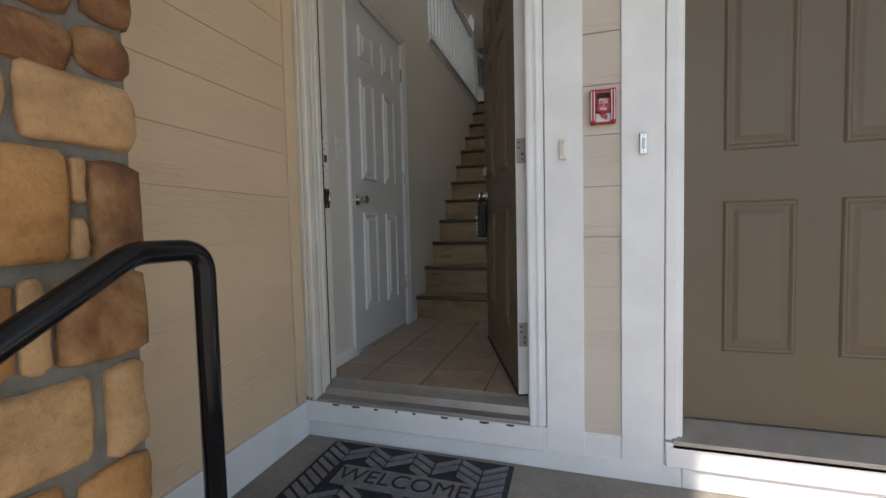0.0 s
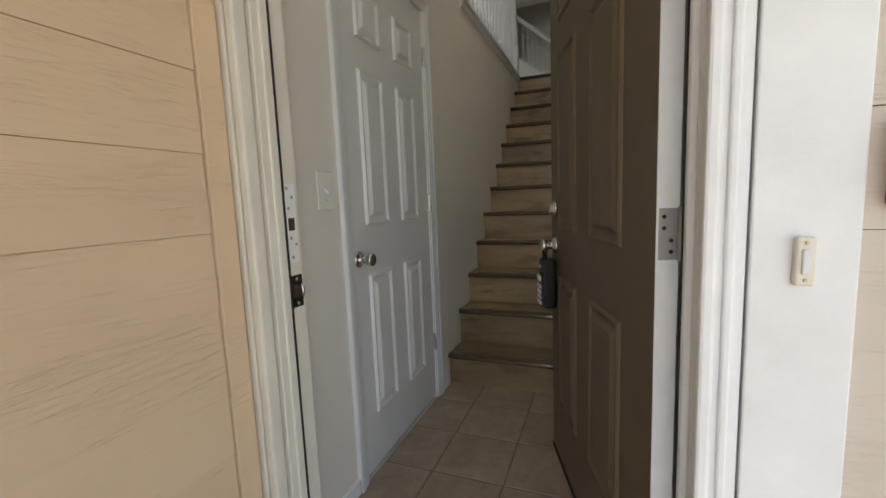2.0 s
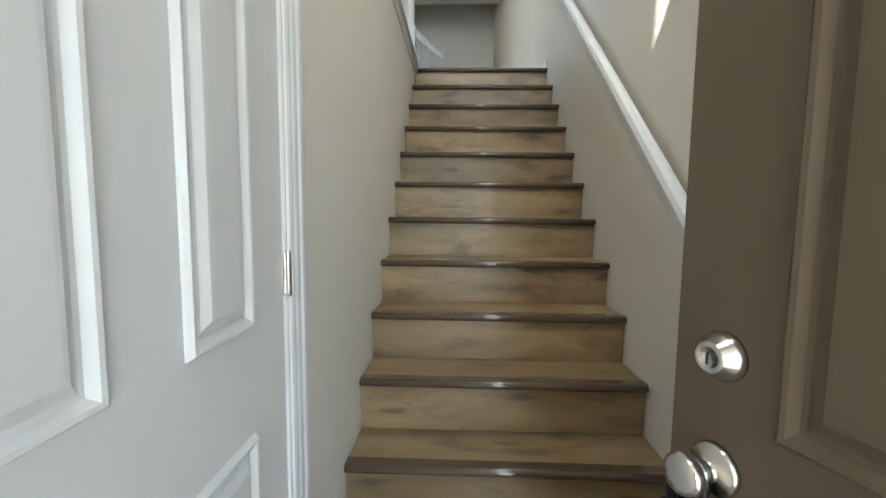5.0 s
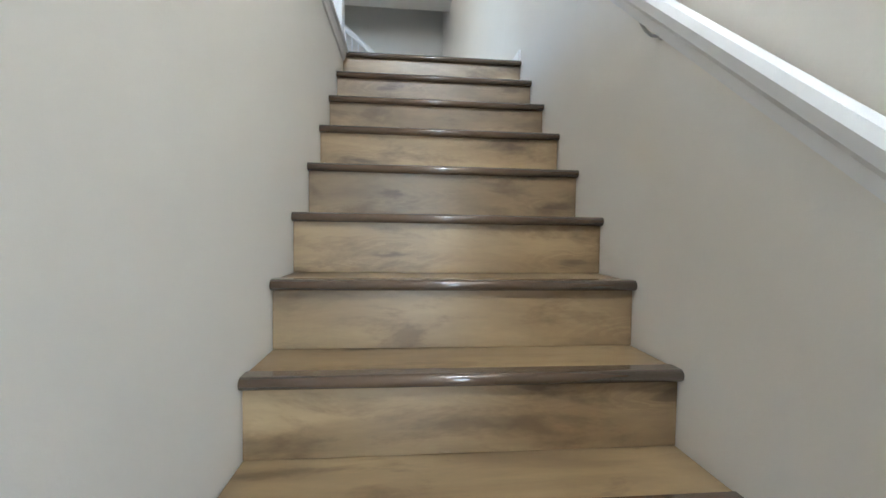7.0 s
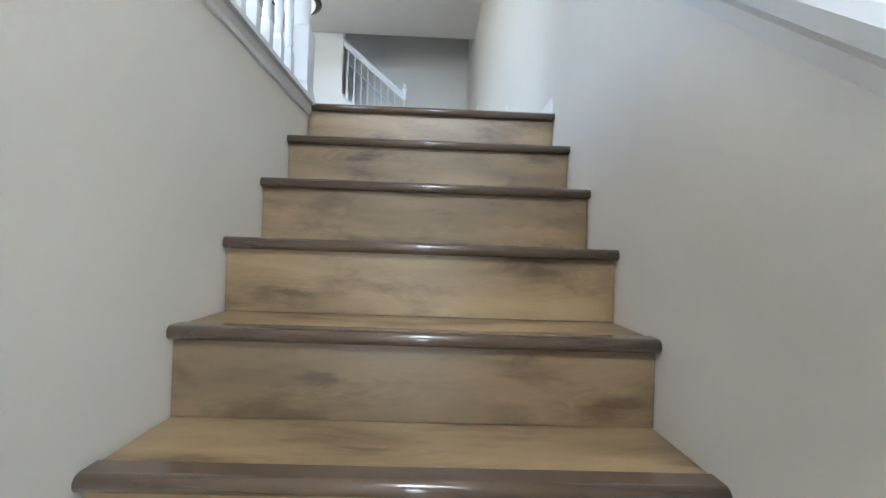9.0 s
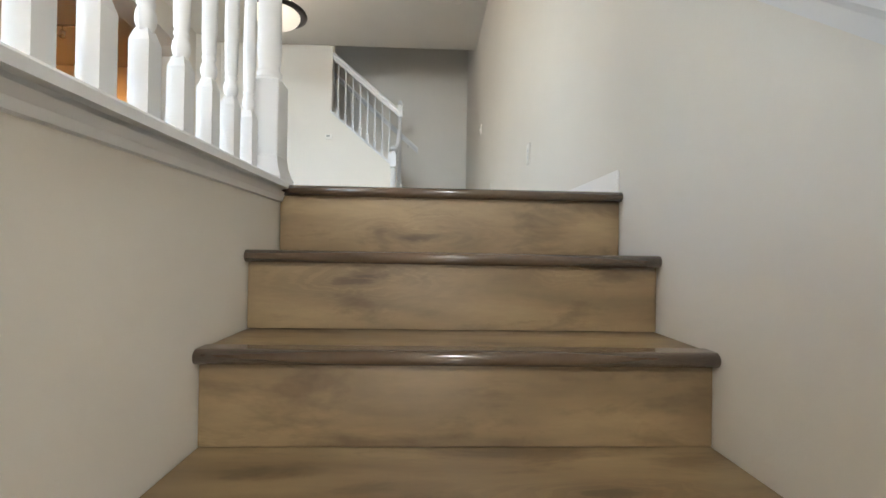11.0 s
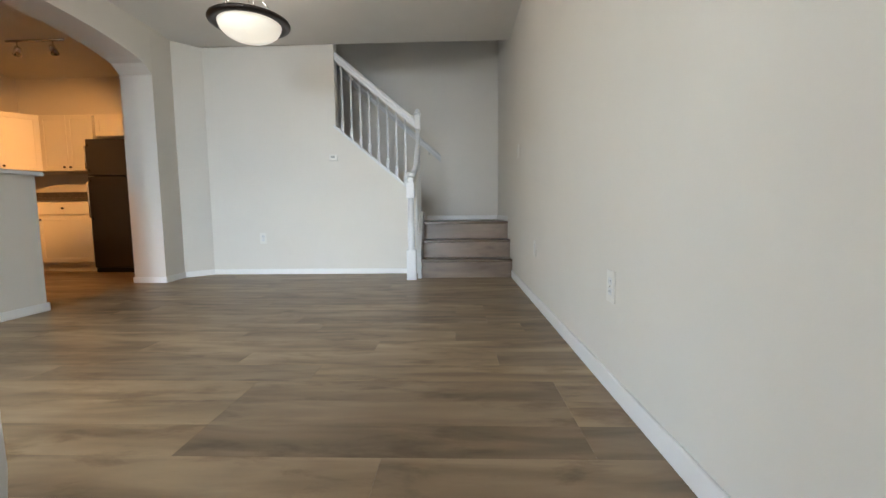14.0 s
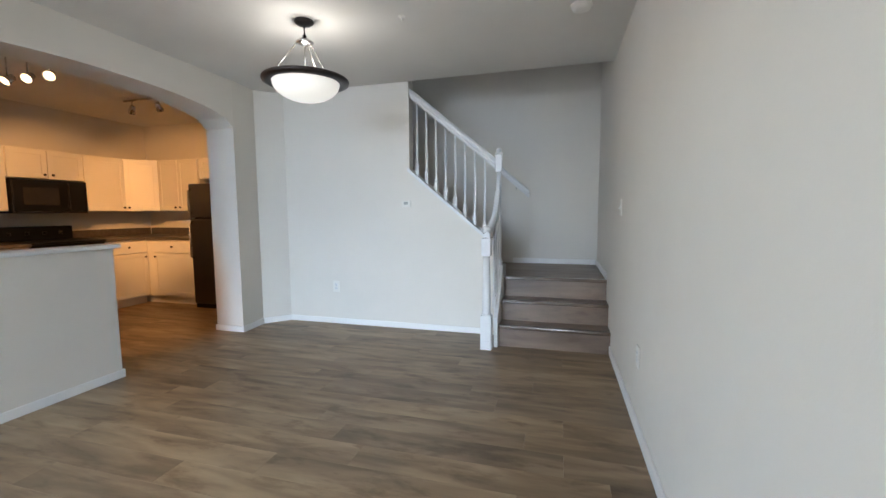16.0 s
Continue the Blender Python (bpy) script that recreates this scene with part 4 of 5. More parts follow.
def stone(x, y0, y1, z0, z1):
    """A squarish, rough-faced stone with worn edges, its face towards +x."""
    bm = bmesh.new()
    bmesh.ops.create_cube(bm, size=1.0)
    bmesh.ops.subdivide_edges(bm, edges=bm.edges[:], cuts=5, use_grid_fill=True)
    off = Vector((rs.uniform(0, 50), rs.uniform(0, 50), rs.uniform(0, 50)))
    w, h = y1 - y0, z1 - z0
    r = min(0.016, 0.3 * min(w, h))
    tilt = (rs.uniform(-0.05, 0.05), rs.uniform(-0.05, 0.05))
    for v in bm.verts:
        cy, cz, cx = v.co.y * 2, v.co.z * 2, v.co.x * 2
        # crowd the outer loops towards the rim, so that the face stays flat
        ty = math.copysign(min(1, abs(cy) * 1.28 if abs(cy) < 0.99 else 1), cy)
        tz = math.copysign(min(1, abs(cz) * 1.28 if abs(cz) < 0.99 else 1), cz)
        y, zz = ty * w / 2, tz * h / 2
        ey, ez = max(0, abs(y) - (w / 2 - r)) / r, max(0, abs(zz) - (h / 2 - r)) / r
        e = min(1.4, math.hypot(ey, ez))
        if ey > 0.3 and ez > 0.3:
            y -= math.copysign(0.35 * r, y)
            zz -= math.copysign(0.35 * r, zz)
        xx = x - 0.05 * (1 - cx) / 2 - (r * 0.55 * e ** 2 if cx > 0 else 0) + tilt[0] * y + tilt[1] * zz
        p = Vector((xx, (y0 + y1) / 2 + y, (z0 + z1) / 2 + zz))
        n = noise.noise_vector(p * 11 + off) * 0.007 + noise.noise_vector(p * 34 + off) * 0.0035
        v.co = p + Vector((n.x * 1.2, n.y * 0.8, n.z * 0.8))
    for f in bm.faces:
        f.smooth = True
    return bm


LAID = [
    (-2.51, -2.418, 1.092, 1.24, "brown"), (-2.519, -2.425, 0.996, 1.078, "brown"), (-2.70, -2.527, 0.982, 1.06, "brown"), (-2.608, -2.423, 0.866, 0.983, "tan"),
    (-2.70, -2.615, 0.87, 0.975, "tan"), (-2.508, -2.418, 0.655, 0.846, "brown"), (-2.538, -2.516, 0.765, 0.842, "tan"), (-2.546, -2.518, 0.668, 0.738, "tan"),
    (-2.70, -2.546, 0.664, 0.85, "orange"), (-2.571, -2.423, 0.483, 0.642, "brown"), (-2.618, -2.58, 0.487, 0.642, "tan"), (-2.70, -2.625, 0.487, 0.64, "orange"),
    (-2.503, -2.426, 0.29, 0.468, "tan"), (-2.70, -2.523, 0.312, 0.466, "tan"), (-2.56, -2.424, 0.14, 0.283, "orange"), (-2.70, -2.568, 0.15, 0.30, "orange"),
]
for y0, y1, z0, z1, tone in LAID:
    part("stone", stone(0.36 + rs.uniform(-0.004, 0.006), y0, y1, z0, z1), STONES[tone], pillar)


def courses(ya, yb, za, zb):
    z = za
    while z < zb - 0.04:
        h = min(rs.choice((0.11, 0.14, 0.18, 0.22)), zb - z)
        y = yb
        while y > ya + 0.03:
            w = min(rs.uniform(0.10, 0.26), y - ya)
            part("stone", stone(0.36 + rs.uniform(-0.004, 0.006), y - w + 0.008, y - 0.004, z + 0.006, z + h - 0.008), STONES[rs.choice(("tan", "orange", "brown"))], pillar)
            y -= w
        z += h


courses(-2.70, -2.515, 1.07, 1.245)
courses(-2.70, -2.42, 1.25, 2.46)
courses(-2.70, -2.42, -0.78, 0.135)
courses(-3.3, -2.705, -0.78, 2.46)

# ---- stair handrail on the right wall ----
hr = thing("stair_handrail", (1.0, 1.0, 1.9), "white painted wooden handrail on metal wall brackets", "handrail")


def hr_z(y):
    return 1.085 + 0.886 * (y - 0.03)


def sloped_bar(axis_pts, prof, side):
    """Sweeps a profile of (sideways, up) between two points that rise in one vertical plane."""
    bm = bmesh.new()
    rings = []
    for p in axis_pts:
        rings.append([bm.verts.new(Vector(p) + Vector(side) * s + Vector((0, 0, 1)) * u) for s, u in prof])
    n = len(prof)
    for a, b in zip(rings, rings[1:]):
        for k in range(n):
            bm.faces.new((a[k], a[(k + 1) % n], b[(k + 1) % n], b[k]))
    bm.faces.new(rings[0][::-1])
    bm.faces.new(rings[-1])
    bmesh.ops.recalc_face_normals(bm, faces=bm.faces[:])
    return bm


RAIL_PROF = [(-0.016, -0.05), (0.016, -0.05), (0.02, -0.02), (0.026, -0.008), (0.028, 0.02), (0.02, 0.042), (0.0, 0.05), (-0.02, 0.042), (-0.028, 0.02), (-0.026, -0.008), (-0.02, -0.02)]
part("rail", sloped_bar([(1.0, -0.2, hr_z(-0.2)), (1.0, 2.2, hr_z(2.2))], [(a * 0.95, b) for a, b in RAIL_PROF], (1, 0, 0)), WHITE, hr)
for y in (0.05, 1.0):
    z = hr_z(y) - 0.05
    br = part("bracket", bm_tube([(W - 0.006, y, z - 0.03), (1.044, y + 0.001, z - 0.036), (1.03, y + 0.005, z - 0.034), (1.016, y + 0.01, z - 0.02), (1.005, y + 0.014, z + 0.0), (1.0, y + 0.018, z + 0.022)], 0.0044, 10), HINGE, hr, "dull grey metal wall bracket")
    part("rosette", bm_lathe([(0.016, 0), (0.016, 0.004), (0.013, 0.008), (0.007, 0.011)], 18, Matrix.Translation((W, y, z - 0.03)) @ pose(0, 0, 0, 0, -90, 0)), HINGE, br)
    part("saddle", bm_tube([(1.0, y + 0.004, z + 0.008), (1.0, y + 0.03, z + 0.031)], 0.0065, 8), HINGE, br)

# ---- guard rail above the stair ----
guard = thing("stair_guard", (-0.06, 1.44, F), "white wooden guard rail with turned balusters above the stair", "railing", kind="structure")
cap_prof = [(-0.135, 0.0), (0.012, 0.0), (0.02, 0.006), (0.034, 0.008), (0.034, 0.024), (0.028, 0.03), (-0.14, 0.03), (-0.14, 0.006)]
part("cap", bm_prism([(x, F - 0.019 + z) for x, z in cap_prof], 1, 0.452, 2.50), WHITE, guard, "white moulded sill cap")
part("cap_moulding", bm_prism([(0.0, F - 0.05), (0.009, F - 0.048), (0.013, F - 0.035), (0.024, F - 0.022), (0.0, F - 0.02)], 1, 0.452, 2.425), WHITE, guard)
CAPZ = F + 0.011


def baluster_mesh(height, sq=0.018, base=0.18, slim=1.0):
    """Square foot, turned collar, slim tapering shaft."""
    foot = bm_box(-sq, sq, -sq, sq, 0, base - 0.012, 0.0)
    top = [v for v in foot.verts if v.co.z > base / 2]
    r = bmesh.ops.extrude_face_region(foot, geom=[f for f in foot.faces if f.normal.z > 0.9])
    for v in r["geom"]:
        if isinstance(v, bmesh.types.BMVert):
            v.co = Vector((v.co.x * 0.62, v.co.y * 0.62, base + 0.012))
    shaft = bm_lathe([(q * slim, h) for q, h in ((0.013, base + 0.008), (0.0135, base + 0.014), (0.0165, base + 0.022), (0.0178, base + 0.032), (0.0165, base + 0.043), (0.0125, base + 0.054), (0.0152, base + 0.059), (0.0152, base + 0.064), (0.0128, base + 0.069), (0.0152, base + 0.075), (0.0158, base + 0.1), (0.0175, base + 0.2), (0.012, height))], 14)
    return join(foot, shaft)


bal = mesh_of("baluster", baluster_mesh(0.86), WHITE)
y = 2.329
while y > 0.5:
    piece("baluster", bal, (-0.065, y + 0.01, CAPZ), guard)
    y -= 0.1085


def newel_bm(block, top, w=0.045, finial=True, base=0.055):
    out = [bm_box(-base, base, -base, base, 0, 0.018, 0.004)]
    # cove that widens from the block down to the plinth
    for k in range(5):
        lo, hi = ((base - 0.003 - w) * (1 - q / 5) ** 2 + w for q in (k, k + 1))
        ring = bm_box(-1, 1, -1, 1, 0.017 + 0.012 * k, 0.017 + 0.012 * (k + 1))
        mid = 0.017 + 0.012 * (k + 0.5)
        for v in ring.verts:
            q = hi if v.co.z > mid else lo
            v.co.x, v.co.y = v.co.x * q, v.co.y * q
        out.append(ring)
    out.append(bm_box(-w, w, -w, w, 0.0765, block, 0.004))
    out.append(bm_lathe([(w * 0.98, block - 0.004), (w * 0.9, block + 0.008), (w * 0.72, block + 0.016), (w * 0.82, block + 0.024), (w * 0.8, block + 0.03), (w * 0.7, block + 0.04), (w * 0.8, block + 0.1), (w * 0.62, top - 0.22)], 24))
    out.append(bm_box(-w * 0.85, w * 0.85, -w * 0.85, w * 0.85, top - 0.22, top - 0.06, 0.005))
    if finial:
        out.append(bm_lathe([(0.03, top - 0.062), (0.04, top - 0.052), (0.036, top - 0.042), (0.02, top - 0.034), (0.026, top - 0.02), (0.022, top - 0.004), (0.008, top + 0.006)], 18))
    return join(*out)


nw = newel_bm(0.31, 1.12, 0.045, True, 0.062)
nw.transform(Matrix.Translation((-0.045, 2.432, CAPZ)))
part("newel_post", nw, WHITE, guard, "white newel post with square base block")
part("handrail", sloped_bar([(-0.06, 0.452, CAPZ + 0.89), (-0.06, 2.432, CAPZ + 0.89)], RAIL_PROF, (1, 0, 0)), WHITE, guard)

# ---- rail of the upper stair ----
ug = thing("upper_stair_railing", (-0.3, 6.7, F), "white newel posts, handrail and turned balusters of the upper stair", "railing", kind="structure")
part("stringer_cap", sloped_bar([(0.02, 6.78, 3.262), (-0.12, 6.78, 3.375), (-0.885, 6.78, 4.022)], [(-0.085, -0.012), (0.075, -0.012), (0.075, 0.022), (-0.085, 0.022)], (0, 1, 0)), WHITE, ug)
part("handrail", sloped_bar([(0.04, 6.77, 4.035), (-0.87, 6.77, 4.80)], RAIL_PROF, (0, 1, 0)), WHITE, ug)
bal2 = mesh_of("baluster", baluster_mesh(0.75, 0.0165, 0.13, 0.72), WHITE)
for k in range(8):
    x = -0.80 + 0.1005 * k
    piece("baluster", bal2, (x, 6.77, 3.375 + (-0.12 - x) * 0.846 + 0.006), ug)
lower = newel_bm(0.31, 1.06, 0.048, False, 0.05)
lower.transform(Matrix.Translation((0.005, 6.285, F)))
part("newel_post", lower, WHITE, ug, "white lower newel post")
part("newel_cap", bm_lathe([(0.036, F + 1.055), (0.046, F + 1.065), (0.044, F + 1.085), (0.028, F + 1.10), (0.012, F + 1.105)], 18, Matrix.Translation((0.005, 6.285, 0))), WHITE, ug)
upper = newel_bm(0.75, 1.835, 0.036, True, 0.042)
upper.transform(Matrix.Translation((0.045, 6.745, F)))
part("newel_post", upper, WHITE, ug, "white upper newel post with finial")
part("short_handrail", sloped_bar([(0.005, 6.30, F + 1.0), (0.04, 6.52, F + 1.16), (0.042, 6.72, F + 1.40)], RAIL_PROF, (1, 0, 0)), WHITE, ug)
part("skirt_board", bm_prism([(6.335, F), (6.335, F + 0.27), (6.70, F + 0.70), (6.90, F + 0.70), (6.90, F)], 0, 0.062, 0.098, 0.003), WHITE, ug)
bal3 = mesh_of("baluster", baluster_mesh(0.68, 0.015, 0.12, 0.72), WHITE)
for k in range(3):
    yy = 6.40 + 0.1 * k
    piece("baluster", bal3, (0.055, yy, F + 0.27 + (yy - 6.335) * 1.17), ug)
wr = thing("landing_handrail", (0.0, 7.87, 3.9), "white wall handrail beside the upper flight", "handrail")
part("rail", sloped_bar([(0.26, 7.865, 3.80), (-1.2, 7.865, 5.08)], [(a * 1.05, b * 0.95) for a, b in RAIL_PROF], (0, 1, 0)), WHITE, wr)
for x in (0.1, -0.75):
    part("bracket", bm_tube([(x, 7.918, 3.955 - x * 0.877), (x, 7.88, 3.95 - x * 0.877), (x, 7.865, 3.99 - x * 0.877)], 0.006, 8), HINGE, wr)

# ---- pendant lamp ----
PX, PY = -1.085, 5.27
lampo = thing("pendant_lamp", (PX, PY, CEILING), "lit frosted glass bowl pendant with a dark bronze rim", "pendant lamp")
part("canopy", bm_lathe([(0.065, CEILING), (0.064, CEILING - 0.012), (0.045, CEILING - 0.026), (0.012, CEILING - 0.034)][::-1], 24, Matrix.Translation((PX, PY, 0))), BRONZE, lampo)
part("stem", bm_tube([(PX, PY, CEILING - 0.03), (PX, PY, 4.50)], 0.005, 8), CHROME, lampo)
part("hub", bm_lathe([(0.01, 4.735), (0.03, 4.745), (0.058, 4.755), (0.06, 4.762), (0.04, 4.775), (0.018, 4.79), (0.012, 4.81)], 24, Matrix.Translation((PX, PY, 0))), CHROME, lampo)
for k in range(3):
    a = radians(95 + 120 * k)
    part("rod", bm_tube([(PX + 0.05 * math.cos(a), PY + 0.05 * math.sin(a), 4.755), (PX + 0.235 * math.cos(a), PY + 0.235 * math.sin(a), 4.52)], 0.0045, 8), CHROME, lampo)
part("rim", bm_lathe([(0.225, 4.49), (0.25, 4.478), (0.288, 4.492), (0.292, 4.503), (0.288, 4.512), (0.25, 4.522), (0.225, 4.514)], 48, Matrix.Translation((PX, PY, 0))), BRONZE, lampo, "dark bronze rim")
bowl = []
for k in range(10):
    a = math.pi / 2 * k / 9
    bowl.append((0.226 * math.sin(a), 4.494 - 0.13 * math.cos(a)))
part("bowl", bm_lathe(bowl + [(0.218, 4.498), (0.12, 4.41), (0.02, 4.385)], 48, Matrix.Translation((PX, PY, 0))), LAMPGLASS, lampo, "glowing frosted glass bowl")
lamp("pendant_light", "POINT", Matrix.Translation((PX, PY, 4.57)), 0.9, (1.0, 0.9, 0.76), radius=0.08)

sd = thing("smoke_detector", (0.73, 5.57, CEILING), "round white smoke detector on the ceiling", "smoke detector")
part("base", bm_lathe([(0.03, CEILING - 0.036), (0.055, CEILING - 0.03), (0.06, CEILING - 0.012), (0.066, CEILING - 0.01), (0.066, CEILING)], 28, Matrix.Translation((0.73, 5.57, 0))), PLATE, sd)
sp = thing("fire_sprinkler", (-0.42, 5.4, CEILING), "small white ceiling sprinkler head", "sprinkler")
part("head", bm_lathe([(0.008, CEILING - 0.03), (0.011, CEILING - 0.027), (0.005, CEILING - 0.018), (0.01, CEILING - 0.006), (0.024, CEILING - 0.003), (0.026, CEILING)], 18, Matrix.Translation((-0.42, 5.4, 0))), PLATE, sp)

# ---- kitchen ----


def cabinet_door(parent, m, x0, x1, z0, z1, knob_at):
    d = part("door", placed(bm_box(x0, x1, 0, 0.018, z0, z1, 0.002), m), CABINET, parent)
    fr = 0.055 if z1 - z0 > 0.2 else 0.03
    ring = join(bm_box(x0 + 0.001, x1 - 0.001, 0.0175, 0.026, z0 + 0.001, z0 + fr, 0.003), bm_box(x0 + 0.001, x1 - 0.001, 0.0175, 0.026, z1 - fr, z1 - 0.001, 0.003), bm_box(x0 + 0.001, x0 + fr, 0.0175, 0.0255, z0 + 0.03, z1 - 0.03, 0.003), bm_box(x1 - fr, x1 - 0.001, 0.0175, 0.0255, z0 + 0.03, z1 - 0.03, 0.003))
    part("frame", placed(ring, m), CABINET, d)
    part("knob", placed(bm_lathe([(0.006, 0), (0.006, 0.012), (0.014, 0.018), (0.015, 0.024), (0.009, 0.03)], 14, Matrix.Translation((knob_at[0], 0.025, knob_at[1])) @ OUT), m), BRONZE, d, "dark round knob")


def upper_cabinet(m, width, z0, z1, doors, label):
    """Wall cabinet: x along the wall, y out of it (0 is the door plane), built back by 0.33."""
    th = thing("wall_cabinet", m @ Vector((width / 2, 0, z0)), label, "cabinet", group="kitchen wall cabinets")
    part("body", placed(bm_box(0, width, -0.325, -0.001, z0, z1, 0.002), m), CABINET, th)
    w = width / doors
    for k in range(doors):
        left = doors == 1 or k == 0
        kx = (k + 1) * w - 0.04 if left else k * w + 0.04
        cabinet_door(th, m, k * w + 0.003, (k + 1) * w - 0.003, z0 + 0.004, z1 - 0.012, (kx, z0 + 0.05))
    return th


def base_cabinet(m, width, doors, label):
    th = thing("base_cabinet", m @ Vector((width / 2, 0, F)), label, "cabinet", group="kitchen base cabinets")
    part("body", placed(bm_box(0, width, -0.58, -0.001, F + 0.1, F + 0.88, 0.002), m), CABINET, th)
    part("toe_kick", placed(bm_box(0, width, -0.55, -0.06, F, F + 0.1), m), CABINET, th)
    w = width / doors
    for k in range(doors):
        kx = (k + 1) * w - 0.05 if k == 0 else k * w + 0.05
        cabinet_door(th, m, k * w + 0.004, (k + 1) * w - 0.004, F + 0.12, F + 0.70, (kx, F + 0.65))
        dr = part("drawer", placed(bm_box(k * w + 0.004, (k + 1) * w - 0.004, 0, 0.02, F + 0.715, F + 0.865, 0.004), m), CABINET, th)
        part("knob", placed(bm_lathe([(0.006, 0), (0.006, 0.012), (0.014, 0.018), (0.015, 0.024), (0.009, 0.03)], 14, Matrix.Translation(((k + 0.5) * w, 0.02, F + 0.79)) @ OUT), m), BRONZE, dr, "dark round knob")
    return th


WEST = (lambda y: axes((-5.12, y, 0), (0, 1, 0), (1, 0, 0)))
NORTH = (lambda x: axes((x, 7.27, 0), (-1, 0, 0), (0, -1, 0)))
UZ0, UZ1 = 3.63, 4.34
upper_cabinet(WEST(4.92), 0.80, UZ0, UZ1, 2, "cream two-door wall cabinet beside the microwave")
upper_cabinet(WEST(5.73), 0.75, 4.0, UZ1, 2, "short cream wall cabinet above the microwave")
upper_cabinet(WEST(6.485), 0.50, UZ0, UZ1, 1, "cream wall cabinet beside the microwave")
upper_cabinet(NORTH(-4.13), 0.70, UZ0, UZ1, 2, "cream two-door wall cabinet beside the refrigerator")
corner_m = axes((-5.12, 6.99, 0), (0.29, 0.28, 0), (0.28, -0.29, 0))
cc = thing("wall_cabinet", (-5.1, 7.3, UZ0), "cream diagonal corner wall cabinet", "cabinet", group="kitchen wall cabinets")
part("body", bm_prism([(-5.445, 6.99), (-5.12, 6.99), (-4.832, 7.27), (-4.832, 7.595), (-5.445, 7.595)], 2, UZ0, UZ1), CABINET, cc)
cabinet_door(cc, corner_m, 0.01, 0.39, UZ0 + 0.004, UZ1 - 0.012, (0.05, UZ0 + 0.05))
upper_cabinet(axes((-3.2, 7.27, 0), (-1, 0, 0), (0, -1, 0)), 0.90, 4.06, UZ1, 2, "short cream wall cabinet above the refrigerator")
BW = (lambda y: axes((-4.84, y, 0), (0, 1, 0), (1, 0, 0)))
base_cabinet(BW(4.92), 0.80, 2, "cream base cabinet with drawers beside the range")
base_cabinet(BW(6.49), 0.53, 1, "cream base cabinet with a drawer beside the range")
base_cabinet(axes((-4.02, 7.02, 0), (-1, 0, 0), (0, -1, 0)), 0.68, 1, "cream base cabinet with a drawer beside the refrigerator")
bc = thing("base_cabinet", (-4.7, 7.1, F), "plain cream corner base cabinet", "cabinet", group="kitchen base cabinets")
part("toe_kick", bm_prism([(-5.44, 7.08), (-4.9, 7.08), (-4.705, 7.08), (-4.705, 7.59), (-5.44, 7.59)], 2, F, F + 0.1), CABINET, bc)
part("body", bm_prism([(-5.44, 7.025), (-4.842, 7.025), (-4.705, 7.027), (-4.705, 7.59), (-5.44, 7.59)], 2, F + 0.1, F + 0.88), CABINET, bc)
ct = thing("countertop", (-4.9, 7.0, F + 0.9), "dark speckled laminate kitchen worktop", "worktop")
part("slab", bm_prism([(-5.445, 6.485), (-4.81, 6.485), (-4.81, 6.99), (-4.0, 6.99), (-4.0, 7.595), (-5.445, 7.595)], 2, F + 0.881, F + 0.92, 0.004), COUNTER, ct)
part("slab", bm_box(-5.445, -4.81, 4.9, 5.725, F + 0.881, F + 0.92, 0.004), COUNTER, ct)
part("backsplash", join(bm_box(-5.446, -5.43, 6.49, 7.58, F + 0.921, F + 1.02, 0.003), bm_box(-5.42, -4.0, 7.58, 7.598, F + 0.921, F + 1.02, 0.003)), COUNTER, ct)

rg = thing("kitchen_range", (-5.1, 6.1, F), "black electric range with a tall back panel", "range")
part("body", bm_box(-5.44, -4.82, 5.735, 6.475, F + 0.02, F + 0.90, 0.006), BLACK, rg)
part("cooktop", bm_box(-5.44, -4.80, 5.732, 6.478, F + 0.901, F + 0.925, 0.006), BLACK, rg)
part("back_panel", bm_box(-5.444, -5.36, 5.735, 6.475, F + 0.926, F + 1.09, 0.012, 3), BLACK, rg)
part("oven_door", bm_box(-4.819, -4.79, 5.75, 6.46, F + 0.2, F + 0.78, 0.006), BLACK, rg)
part("oven_handle", bm_tube([(-4.76, 5.82, F + 0.75), (-4.76, 6.39, F + 0.75)], 0.012, 10), STEEL, rg)
for k in range(4):
    part("control_knob", bm_lathe([(0.02, 0), (0.02, 0.012), (0.014, 0.022), (0.006, 0.023)], 14, Matrix.Translation((-5.36, 5.83 + 0.17 * k, F + 1.01)) @ pose(0, 0, 0, 0, 90, 0)), BLACK, rg)
mw = thing("microwave", (-5.1, 6.1, 3.61), "black over-the-range microwave oven", "microwave")
part("body", bm_box(-5.44, -5.07, 5.735, 6.475, 3.61, 3.99, 0.006), BLACK, mw)
part("door", bm_box(-5.069, -5.05, 5.74, 6.28, 3.635, 3.985, 0.006), BLACK, mw)
part("window", bm_box(-5.0505, -5.046, 5.83, 6.17, 3.70, 3.90, 0.002), RUBBER, mw, "dark glass window")
part("handle", bm_tube([(-5.03, 6.25, 3.68), (-5.015, 6.25, 3.72), (-5.015, 6.25, 3.92), (-5.03, 6.25, 3.96)], 0.008, 10), BLACK, mw)
part("control_panel", bm_box(-5.069, -5.052, 6.285, 6.47, 3.635, 3.985, 0.004), BLACK, mw)
part("vent", bm_box(-5.075, -5.055, 5.745, 6.465, 3.612, 3.632, 0.003), STEEL, mw)

